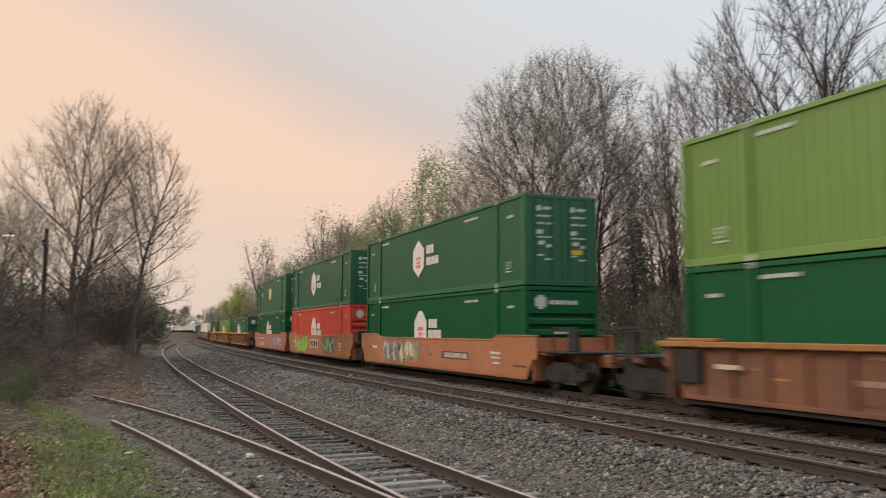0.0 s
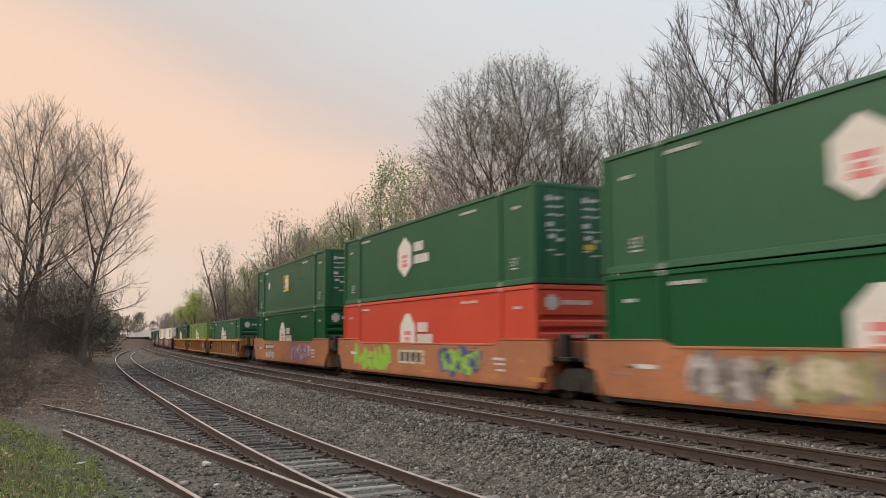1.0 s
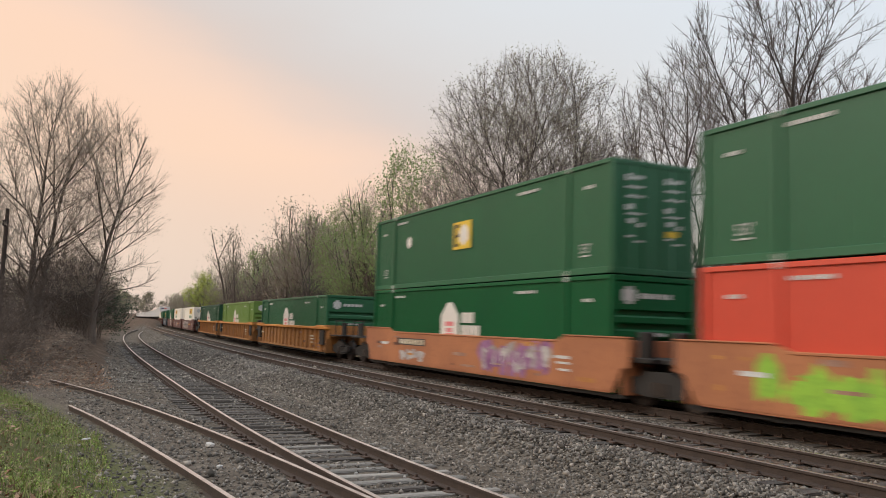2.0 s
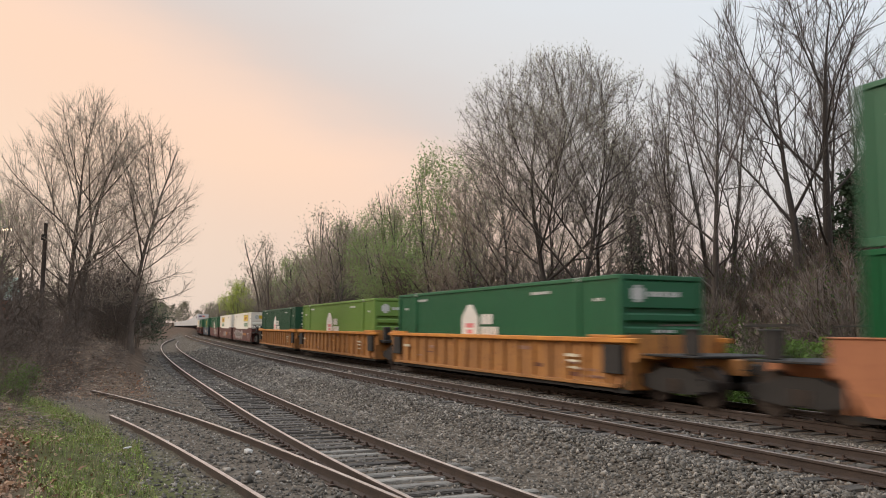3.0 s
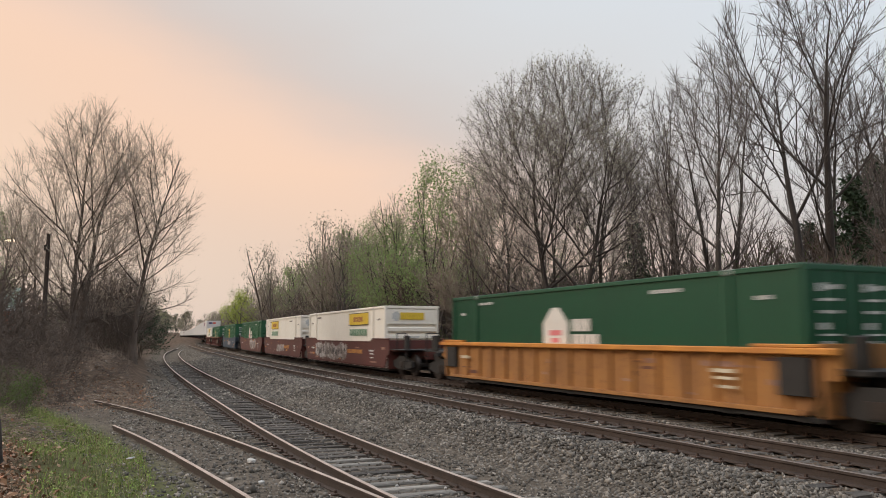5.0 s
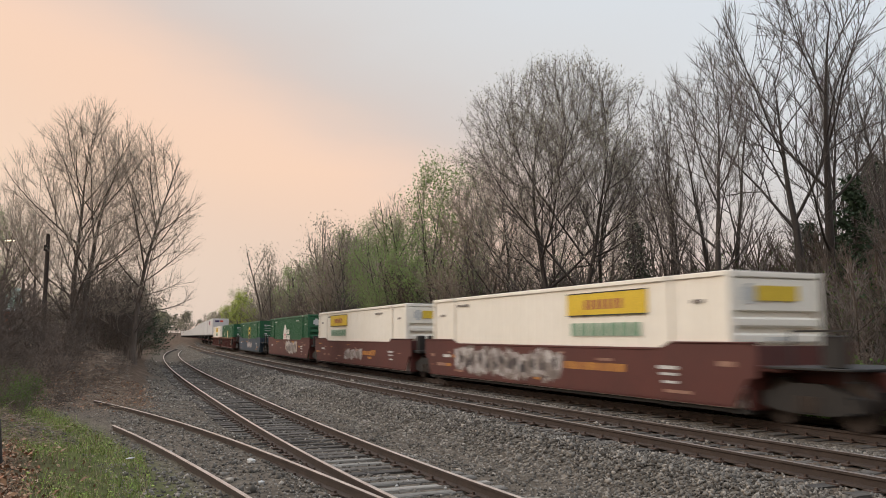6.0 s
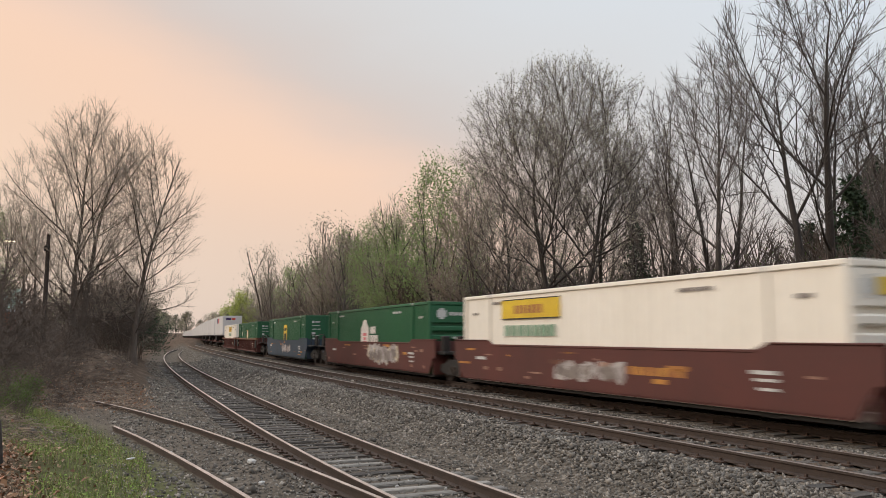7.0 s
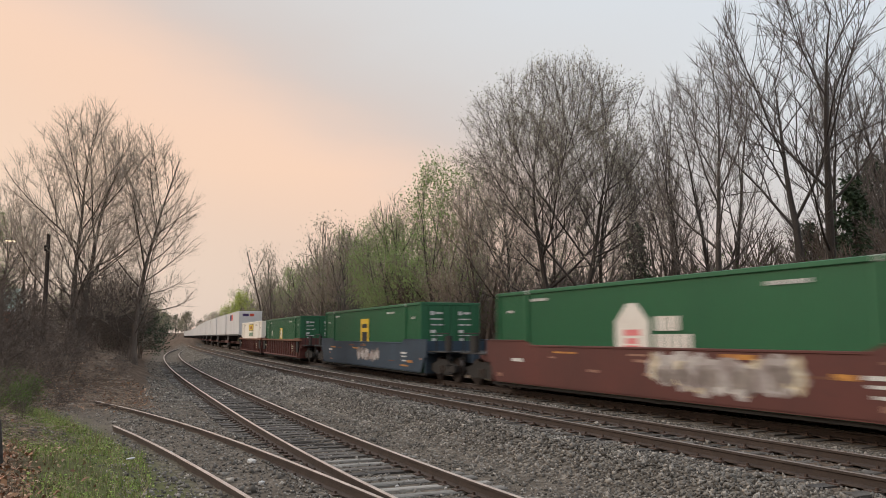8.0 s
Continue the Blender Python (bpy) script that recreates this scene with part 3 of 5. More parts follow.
    for sx in (-w + 0.05, w - 0.05):
        part("end_post", boxes((sx - 0.06, sx + 0.06, e - 0.004, e + 0.12, 0.0, h - 0.005), bevel=0.012), mat, c)
    part("end_header", boxes((-w + 0.12, w - 0.12, e + 0.001, e + 0.12, h - 0.13, h - 0.004), bevel=0.012), mat, c)
    part("end_sill", boxes((-w + 0.12, w - 0.12, e + 0.001, e + 0.12, 0.0, 0.15), bevel=0.012), mat, c)
    part("rear_wall", boxes((-w + 0.05, w - 0.05, L - 0.10, L - 0.04, 0.1, h - 0.06)), mat, c)
    # markings on the side that faces the other track
    x = -w - 0.020
    mk = "seam_white" if not mat.startswith("white") else "spray_grey"
    for y0, n, z in ((4.9, 7, 2.54), (-7.25, 3, 2.22), (7.0, 3, 2.22), (-4.6, 8, 2.50)):
        marks("marking", x + 0.01, [(y0 + k * 0.14, y0 + 0.10 + k * 0.14, z, z + 0.085) for k in range(n)], mk, c)
    marks("size_mark_line", x + 0.01, ((6.75, 7.1, 0.46, 0.50), (-7.1, -6.75, 0.46, 0.50)), mk, c)
    for y in (7.12, -6.74):
        writing("53'", 0.34, Matrix.Translation((x + 0.006, y, 0.56)) @ Matrix(((0, 0, -1, 0), (-1, 0, 0, 0), (0, 1, 0, 0), (0, 0, 0, 1))), c, mk)

    def emblem(shape, s, y, z, bars):
        em = part("emblem", prism(shape(s, y, z), x - 0.004, x + 0.004), "logo_white", c)
        marks("emblem_mark", x - 0.004, ((y - 0.24 * s, y + 0.24 * s, z - 0.04 * s, z + 0.07 * s), (y - 0.24 * s, y + 0.24 * s, z - 0.34 * s, z - 0.22 * s), (y - 0.16 * s, y + 0.16 * s, z - 0.19 * s, z - 0.09 * s)), "logo_red", em)
        marks("brand_bar", x, bars, "logo_white", c)

    if art == "house":
        emblem(house_shape, 1.36, 0.86, 1.56, [(-0.30 - k * 0.30, -0.06 - k * 0.30, 1.62, 1.96) for k in range(3)] + [(-0.22 - k * 0.27, -0.01 - k * 0.27, 1.22, 1.54) for k in range(5)])
    elif art == "hexagon":
        emblem(hex_shape, 1.14, 1.12, 1.55, [(0.02 - k * 0.28, 0.24 - k * 0.28, 1.68, 2.02) for k in range(3)] + [(0.02 - k * 0.26, 0.22 - k * 0.26, 1.22, 1.54) for k in range(5)])
    elif art == "yellow_square":
        sq = part("panel", side_marks(bmesh.new(), x, ((-0.55, 0.75, 1.18, 2.12),)), "yellow", c, "square yellow panel")
        part("emblem_mark", prism(hex_shape(0.56, -0.05, 1.65), x - 0.010, x - 0.004), "logo_white", sq)
        marks("brand_bar", x - 0.006, ((0.33, 0.66, 1.92, 2.04), (0.33, 0.66, 1.60, 1.70), (0.33, 0.66, 1.28, 1.38), (0.52, 0.66, 1.38, 1.92)), "ink", sq)
        part("emblem", prism(hex_shape(0.36, 4.6, 1.75), x - 0.004, x + 0.004), "logo_white", c)
    elif art == "yellow_tall":
        sq = part("panel", side_marks(bmesh.new(), x, ((-0.7, 0.7, 0.75, 2.35),)), "yellow", c, "upright yellow panel")
        marks("brand_bar", x - 0.006, ((-0.45, 0.45, 1.9, 2.1), (-0.45, 0.45, 1.2, 1.7)), "ink", sq)
    elif art == "yellow_sign":
        y = sign_y
        sq = part("panel", side_marks(bmesh.new(), x, ((y - 1.8, y + 1.8, 2.03, 2.66),)), "yellow", c, "yellow name panel")
        marks("panel_edge", x - 0.006, ((y - 1.8, y + 1.8, 2.03, 2.06), (y - 1.8, y + 1.8, 2.63, 2.66)), "ink", sq)
        marks("brand_bar", x - 0.006, [(y - 0.8 + i * 0.26, y - 0.62 + i * 0.26, 2.2, 2.46) for i in range(7)], "rust_orange", sq)
        marks("brand_bar", x, [(y - 1.5 + i * 0.46, y - 1.16 + i * 0.46, 1.50, 1.84) for i in range(7)], "pale_green", c)
        part("panel", boxes((-0.6, 0.6, e - 0.020, e - 0.010, 2.25, 2.58)), "yellow", c, "yellow name panel on the end")
    return c


def paint_blobs(parent, x, y0, y1, z0, z1, colours, seed):
    """Sprayed lettering: overlapping rounded shapes with dark rims, worn and unreadable."""
    rnd = random.Random(seed)
    n = max(4, int((y1 - y0) / 0.5))
    for layer, mat in enumerate(colours):
        for i in range(n):
            bm = bmesh.new()
            cy = y0 + (i + 0.5) * (y1 - y0) / n + rnd.uniform(-0.2, 0.2)
            cz = (z0 + z1) / 2 + rnd.uniform(-0.15, 0.15) * (z1 - z0)
            ry, rz = (y1 - y0) / n * rnd.uniform(0.5, 0.8) * (1 - 0.28 * layer), (z1 - z0) / 2 * rnd.uniform(0.7, 1.0) * (1 - 0.28 * layer)
            k = 14
            ph = rnd.uniform(0, 6)
            vs = []
            for j in range(k):
                a = 2 * math.pi * j / k
                q = 1 + 0.22 * math.sin(3 * a + ph) + 0.14 * math.sin(5 * a + 2 * ph)
                vs.append(bm.verts.new((x - 0.004 - layer * 0.003 - (i % 3) * 0.0008, min(max(cy + ry * q * math.cos(a), y0 - 0.2), y1 + 0.2), min(max(cz + rz * q * math.sin(a), z0), z1))))
            bm.faces.new(vs)
            part("graffiti", bm, mat, parent, "sprayed graffiti")


def spray(name, colour, other):
    M[name] = material(name, colour, other, 2.2, 0.65, 0.0, 12, spread=0.4)


spray("faded_mark", rgb(176, 140, 120), rgb(140, 100, 84))
spray("rust_patch", rgb(96, 60, 46), rgb(120, 74, 54))
spray("faded_yellow", rgb(206, 146, 66), rgb(170, 110, 60))
spray("spray_grey", rgb(150, 140, 132), rgb(112, 100, 96))
spray("spray_pale", rgb(206, 200, 196), rgb(150, 138, 134))
spray("spray_olive", rgb(176, 170, 118), rgb(140, 134, 100))
spray("spray_lime", rgb(160, 206, 64), rgb(130, 180, 60))
spray("spray_blue", rgb(92, 92, 150), rgb(64, 70, 120))
spray("spray_purple", rgb(128, 80, 122), rgb(170, 120, 160))
spray("spray_black", rgb(48, 44, 46), rgb(80, 72, 72))
spray("spray_cream", rgb(226, 216, 190), rgb(190, 170, 140))


def wheel_pair(parent):
    ws = part("axle", prism([(0.09 * math.cos(a), 0.46 + 0.09 * math.sin(a)) for a in [k * math.pi / 6 for k in range(12)]], -0.72, 0.72), "steel", parent)
    for sg in (-1, 1):
        ring = [k * math.pi / 14 for k in range(28)]
        bm = prism([(0.455 * math.cos(a), 0.46 + 0.455 * math.sin(a)) for a in ring], sg * 0.70, sg * 0.82)
        b2 = prism([(0.485 * math.cos(a), 0.46 + 0.485 * math.sin(a)) for a in ring], sg * 0.68, sg * 0.71)
        me = bpy.data.meshes.new("tmp")
        b2.to_mesh(me)
        b2.free()
        bm.from_mesh(me)
        bpy.data.meshes.remove(me)
        part("wheel", bm, "wheel", ws)
    return ws


def truck(parent, y):
    """A two-axle bogie with its cast side frames, springs and bolster."""
    t = part("truck", boxes((-0.95, 0.95, -0.2, 0.2, 0.45, 0.75), bevel=0.03), "steel", parent, "grimy two-axle bogie")
    t.matrix_basis = Matrix.Translation((0, y, 0))
    for sg in (-1, 1):
        out = [(-1.25, 0.40), (-0.95, 0.32), (-0.45, 0.26), (0.45, 0.26), (0.95, 0.32), (1.25, 0.40), (1.25, 0.62), (0.75, 0.72), (0.4, 0.84), (-0.4, 0.84), (-0.75, 0.72), (-1.25, 0.62)]
        part("side_frame", prism(out, sg * 0.92, sg * 1.06), "steel", t)
        part("spring_nest", boxes(*[(sg * 1.0 - 0.09, sg * 1.0 + 0.09, yy - 0.07, yy + 0.07, 0.3, 0.6) for yy in (-0.17, 0.0, 0.17)]), "wheel", t)
    for yy in (-0.89, 0.89):
        wheel_pair(t).matrix_basis = Matrix.Translation((0, yy, 0))
    return t


def well_car(style, mat, label, near_end, far_end, chord=None):
    """One unit of a container well car. Ends are 'art' (half of a shared bogie) or 'coupler'."""
    c = tagged(empty("well_car"), label, "well car", "cars of the train")
    w = 1.37 if style == "smooth" else 1.50
    Lw = 8.45
    top = 1.46 if style == "smooth" else 1.52
    for sg in (-1, 1):
        if style == "smooth":
            out = [(-Lw - 0.35, 0.92), (-Lw - 0.1, 0.86), (-Lw + 0.3, 0.28), (Lw - 0.3, 0.28), (Lw + 0.1, 0.86), (Lw + 0.35, 0.92), (Lw + 0.35, top + 0.14), (Lw - 2.3, top + 0.14), (Lw - 2.7, top), (-Lw + 2.7, top), (-Lw + 2.3, top + 0.14), (-Lw - 0.35, top + 0.14)]
            sd = part("side_sill", prism(out, sg * (w - 0.05), sg * w), mat, c)
            part("top_chord", boxes((sg * (w - 0.03) - 0.05, sg * (w - 0.03) + 0.05, -Lw + 2.65, Lw - 2.65, top - 0.05, top + 0.012), bevel=0.012), mat, sd)
            for a in (-1, 1):
                part("top_cap", boxes((sg * (w - 0.03) - 0.06, sg * (w - 0.03) + 0.06, a * (Lw - 0.98) - 1.33, a * (Lw - 0.98) + 1.33, top + 0.12, top + 0.16), bevel=0.012), mat, sd)
            part("bottom_flange", boxes((sg * (w - 0.05) - 0.05, sg * (w - 0.05) + 0.055, -Lw + 0.4, Lw - 0.4, 0.26, 0.31)), mat, sd)
        else:
            out = [(-Lw - 0.35, 0.95), (-Lw - 0.05, 0.9), (-Lw + 0.3, 0.28), (Lw - 0.3, 0.28), (Lw + 0.05, 0.9), (Lw + 0.35, 0.95), (Lw + 0.35, top - 0.1), (-Lw - 0.35, top - 0.1)]
            sd = part("side_sill", prism(out, sg * (w - 0.17), sg * (w - 0.13)), mat, c)
            part("top_chord", boxes((sg * (w - 0.06) - 0.10, sg * (w - 0.06) + 0.10, -Lw - 0.4, Lw + 0.4, top - 0.13, top), bevel=0.02), chord or mat, c)
            part("bottom_flange", boxes((sg * (w - 0.09) - 0.08, sg * (w - 0.09) + 0.08, -Lw + 0.4, Lw - 0.4, 0.26, 0.36), bevel=0.01), mat, sd)
            for k in range(17):
                y = -7.6 + k * 0.95
                part("rib", boxes((sg * (w - 0.09) - 0.05, sg * (w - 0.09) + 0.07, y - 0.07, y + 0.07, 0.3, top - 0.12), bevel=0.025), mat, sd)
            for a in (-1, 1):
                part("raised_cap", boxes((sg * (w - 0.06) - 0.09, sg * (w - 0.06) + 0.09, a * (Lw - 0.75) - 0.8, a * (Lw - 0.75) + 0.8, top, top + 0.07), bevel=0.015), chord or mat, sd)
                if sg < 0:
                    part("tool_panel", boxes((-w - 0.004, -w + 0.14, a * (Lw - 0.55) - 0.40, a * (Lw - 0.55) + 0.40, 0.62, 1.34), bevel=0.01), "steel", sd)
    part("well_floor", boxes((-w + 0.1, w - 0.1, -Lw, Lw, 0.16, 0.24), *[(-w + 0.1, w - 0.1, y - 0.15, y + 0.15, 0.14, 0.245) for y in (-8.1, -6.1, 0, 6.1, 8.1)]), "steel", c)
    for a, kind in ((-1, near_end), (1, far_end)):
        y = a * Lw
        part("bulkhead", boxes((-w + 0.06, w - 0.06, y + a * 0.05 - 0.04, y + a * 0.05 + 0.04, 0.24, top + 0.08), bevel=0.01), mat, c)
        reach = 9.62 if kind == "art" else 11.2
        part("end_sill", boxes((-0.42, 0.42, min(y, a * reach), max(y, a * reach), 0.72, 1.08), (-1.2, 1.2, min(y, y + a * 0.9), max(y, y + a * 0.9), 1.02, 1.14), bevel=0.02), mat if kind == "coupler" else "steel", c)
        if kind == "coupler":
            part("platform", boxes((-1.35, 1.35, min(a * 9.0, a * 10.9), max(a * 9.0, a * 10.9), 1.10, 1.15), bevel=0.01), "steel", c, "steel grating walkway")
            part("coupler", boxes((-0.12, 0.12, min(a * 11.1, a * 11.65), max(a * 11.1, a * 11.65), 0.74, 0.98), (-0.17, 0.17, min(a * 11.45, a * 11.66), max(a * 11.45, a * 11.66), 0.68, 1.04), bevel=0.03), "steel", c)
            part("hand_brake", boxes((-1.12, -1.0, a * 10.4 - 0.25, a * 10.4 + 0.25, 1.15, 1.75), bevel=0.02), "steel", c)
            for sx in (-1.25, 1.25):
                part("grab_rail", boxes((sx - 0.02, sx + 0.02, a * 10.85 - 0.02, a * 10.85 + 0.02, 0.5, 1.85), (sx - 0.02, sx + 0.02, min(a * 9.6, a * 10.85), max(a * 9.6, a * 10.85), 1.81, 1.85), (sx - 0.02, sx + 0.02, a * 9.6 - 0.02, a * 9.6 + 0.02, 1.1, 1.85)), "steel", c)
                plates("ladder_rung", [(sx - 0.12, sx + 0.12, a * 10.9 - 0.02, a * 10.9 + 0.02, z, z + 0.03) for z in (0.35, 0.62, 0.9)], "steel", c)
            truck(c, a * 9.75)
        else:
            part("articulation", boxes((-0.5, 0.5, a * 9.3 - 0.3, a * 9.3 + 0.3, 0.62, 0.95), bevel=0.04), "steel", c)
            plates("end_post", [(sx - 0.15, sx + 0.15, a * 9.0 - 0.15, a * 9.0 + 0.15, 1.0, 1.75) for sx in (-1.0, 1.0)], "steel", c, 0.03)
            if a > 0:
                truck(c, 9.62)
    # worn stencils, patches and data panels on the side
    rnd = random.Random(label + near_end + far_end)
    for k in range(16):
        y = rnd.uniform(-8.2, 8.2)
        z = rnd.choice((0.45, 0.62, 0.78, 0.95, 1.1, 1.25))
        ln = rnd.choice((0.18, 0.3, 0.5, 0.7, 0.95))
        part("worn_mark", side_marks(bmesh.new(), -w - 0.002 + (0.0 if style == "smooth" else 0.125), ((y - ln / 2, y + ln / 2, z, z + rnd.choice((0.05, 0.07, 0.11))),)), rnd.choice(("faded_mark", "faded_mark", "rust_patch", "faded_yellow")), c)
    marks("stencil", -w - 0.004, ((-6.4, -5.7, 0.98, 1.06), (-6.4, -5.8, 0.84, 0.90), (-6.4, -5.9, 0.66, 0.72), (6.3, 7.0, 0.95, 1.05)), "seam_white" if style == "smooth" else "spray_cream", c)
    return c


def trailer(first):
    t = tagged(empty("road_trailer"), "white box trailer riding on a spine car", "trailer", "trailers on the train")
    m = "grey_white"
    part("box_body", boxes((-1.3, 1.3, -8.0, 8.0, 0, 2.75), bevel=0.03), m, t)
    part("top_rail", boxes((-1.32, -1.27, -8.0, 8.0, 2.66, 2.77), (1.27, 1.32, -8.0, 8.0, 2.66, 2.77)), "seam_white", t)
    part("bottom_rail", boxes((-1.325, -1.27, -8.0, 8.0, -0.08, 0.10), (1.27, 1.325, -8.0, 8.0, -0.08, 0.10)), "steel", t)
    part("bogie", boxes((-1.2, 1.2, 4.6, 7.2, -0.45, -0.05)), "steel", t)
    for y in (5.2, 6.5):
        for sx in (-1.05, 1.05):
            part("tyre", prism([(y + 0.48 * math.cos(a), -0.35 + 0.48 * math.sin(a)) for a in [k * math.pi / 8 for k in range(16)]], sx - 0.2, sx + 0.2), "ink", t)
    part("landing_leg", boxes((-1.0, -0.85, -5.4, -5.2, -0.8, 0.0), (0.85, 1.0, -5.4, -5.2, -0.8, 0.0)), "steel", t)
    if first:
        part("brand_bar", boxes((-1.31, -1.302, 1.0, 3.2, 1.8, 2.5)), "purple_ink", t)
        part("brand_bar", boxes((-1.31, -1.302, -0.8, 0.9, 1.8, 2.5)), "red", t)
        part("brand_bar", boxes((-0.9, -0.2, -8.012, -8.004, 2.15, 2.45)), "purple_ink", t)
        part("brand_bar", boxes((-0.1, 0.4, -8.012, -8.004, 2.15, 2.45)), "red", t)
    return t


def spine_car():
    c = tagged(empty("spine_car"), "dark maroon spine car carrying a trailer", "flat car", "cars of the train")
    part("spine", boxes((-0.4, 0.4, -8.75, 8.75, 0.75, 1.05), bevel=0.03), "maroon", c)
    part("wheel_deck", boxes((-1.3, 1.3, 4.0, 7.8, 0.92, 1.02), (-1.36, -1.28, 4.0, 7.8, 0.92, 1.2), (1.28, 1.36, 4.0, 7.8, 0.92, 1.2)), "maroon", c)
    part("hitch", boxes((-0.5, 0.5, -6.6, -6.0, 1.05, 1.77)), "steel", c)
    truck(c, 8.2)
    return c


# left end of each box at 0 s along the line, then the unit that carries it
TRAIN = []          # (thing, place of its middle at 0 s, height of its base)
P_SMOOTH, P_RIB = "smooth-sided well car, {} paint, streaked with rust", "ribbed well car, {} paint, rusty ribs and a yellow top chord"


def unit(left, car, lower, upper=None):
    mid = left - C_LEN / 2
    TRAIN.append((car, mid, 0.0))
    TRAIN.append((lower, mid, DECK))
    if upper:
        TRAIN.append((upper, mid, DECK + C_H + 0.035))
    return car


G_UP = "green corrugated container with a white hexagon emblem"
G_LOW = "green corrugated container with a white house-shaped emblem"
a = unit(9.9, well_car("ribbed", "brown", P_RIB.format("brown"), "coupler", "coupler", "orange"), container("deep_green", "dark green container under a lime one", "", 0.3), container("lime", "lime green corrugated container on top", "", 0.28))
a = unit(33.3, well_car("smooth", "rust_orange", P_SMOOTH.format("faded orange-brown"), "coupler", "art"), container("deep_green", G_LOW, "house", 0.14, "ribs"), container("green", G_UP, "hexagon", 0.14))
paint_blobs(a, -1.37, 1.0, 5.3, 0.34, 1.42, ("spray_grey", "spray_olive", "spray_black"), 1)
paint_blobs(a, -1.379, 1.2, 3.2, 0.40, 1.36, ("spray_olive", "spray_cream"), 21)
paint_blobs(a, -1.379, 3.4, 5.2, 0.45, 1.30, ("spray_pale", "spray_grey"), 22)
marks("reporting_panel", -1.372, ((-3.9, -1.55, 0.72, 0.98),), "spray_black", a)
marks("reporting_number", -1.378, [(-3.8 + k * 0.23, -3.64 + k * 0.23, 0.76, 0.94) for k in range(9)], "spray_cream", a)
a = unit(52.5, well_car("smooth", "rust_orange", P_SMOOTH.format("faded orange-brown"), "art", "art"), container("red", "orange-red container with a white house-shaped emblem", "house", 0.14, "ribs"), container("green", G_UP, "hexagon", 0.14))
paint_blobs(a, -1.37, 2.5, 6.4, 0.34, 1.42, ("spray_lime",), 5)
paint_blobs(a, -1.37, -5.0, -2.1, 0.36, 1.42, ("spray_blue", "spray_lime", "spray_blue"), 6)
marks("reporting_panel", -1.372, ((-0.7, 1.65, 0.70, 1.20),), "spray_cream", a)
marks("reporting_number", -1.378, [(-0.45 + k * 0.5, -0.12 + k * 0.5, 0.78, 1.12) for k in range(4)], "spray_black", a)
a = unit(71.6, well_car("smooth", "rust_orange", P_SMOOTH.format("orange"), "art", "coupler"), container("deep_green", G_LOW, "house", 0.14, "ribs"), container("green", "green container with a square yellow panel", "yellow_square", 0.14))
paint_blobs(a, -1.37, -5.4, -1.5, 0.34, 1.42, ("spray_purple", "spray_pale", "spray_purple"), 8)
paint_blobs(a, -1.37, 2.8, 5.2, 0.4, 0.86, ("spray_pale",), 9)
marks("reporting_panel", -1.372, ((2.7, 5.35, 0.98, 1.24),), "spray_black", a)
marks("reporting_number", -1.378, [(2.8 + k * 0.26, 2.98 + k * 0.26, 1.02, 1.20) for k in range(9)], "spray_cream", a)
for left, ends, mat, lab in ((94.7, ("coupler", "art"), "green", G_LOW), (114.3, ("art", "art"), "lime", "lime green container with a white house-shaped emblem"), (133.3, ("art", "coupler"), "dark_green", "dark green container with a white house-shaped emblem")):
    unit(left, well_car("ribbed", "orange", P_RIB.format("orange"), *ends, "yellow_chord"), container(mat, lab, "house", 0.14, "doors" if mat == "dark_green" else "ribs"))
a = unit(157.3, well_car("smooth", "maroon", P_SMOOTH.format("maroon"), "coupler", "art"), container("white", "white container with a yellow name panel", "yellow_sign", 0.5, "ribs", -3.5))
paint_blobs(a, -1.37, -1.4, 5.8, 0.36, 1.42, ("spray_grey", "spray_pale", "spray_black"), 12)
paint_blobs(a, -1.379, -1.2, 5.6, 0.45, 1.32, ("spray_pale", "spray_grey", "spray_black"), 23)
marks("reporting_number", -1.372, [(-4.4 + k * 0.36, -4.12 + k * 0.36, 0.84, 1.04) for k in range(8)], "faded_yellow", a)
a = unit(176.5, well_car("smooth", "maroon", P_SMOOTH.format("maroon"), "art", "art"), container("white", "white container with a yellow name panel", "yellow_sign", 0.5, "ribs", 3.4))
paint_blobs(a, -1.37, -1.3, 1.9, 0.5, 1.10, ("spray_pale", "spray_grey"), 14)
marks("reporting_number", -1.372, [(-3.7 + k * 0.31, -3.46 + k * 0.31, 0.80, 1.0) for k in range(7)], "faded_yellow", a)
a = unit(196.0, well_car("smooth", "maroon", P_SMOOTH.format("maroon"), "art", "coupler"), container("green", G_LOW, "house", 0.14, "ribs"))
paint_blobs(a, -1.37, -4.3, 0.0, 0.40, 1.40, ("spray_pale", "spray_cream", "spray_grey"), 17)
paint_blobs(a, -1.379, -3.9, -0.4, 0.5, 1.3, ("spray_pale", "spray_grey"), 24)
a = unit(219.0, well_car("smooth", "blue", P_SMOOTH.format("dark blue"), "coupler", "coupler"), container("green", "green container with an upright yellow panel", "yellow_tall", 0.14))
paint_blobs(a, -1.37, -2.6, 1.0, 0.5, 1.2, ("spray_grey", "spray_pale"), 19)
unit(243.0, well_car("ribbed", "maroon", P_RIB.format("maroon"), "coupler", "art", "brown"), container("green", "green container with a yellow panel", "yellow_square", 0.14))
unit(262.2, well_car("ribbed", "maroon", P_RIB.format("maroon"), "art", "coupler", "brown"), container("white", "white container with a yellow name panel", "yellow_sign", 0.5))
first_spine, first_trailer, plain_trailer = spine_car(), trailer(True), trailer(False)
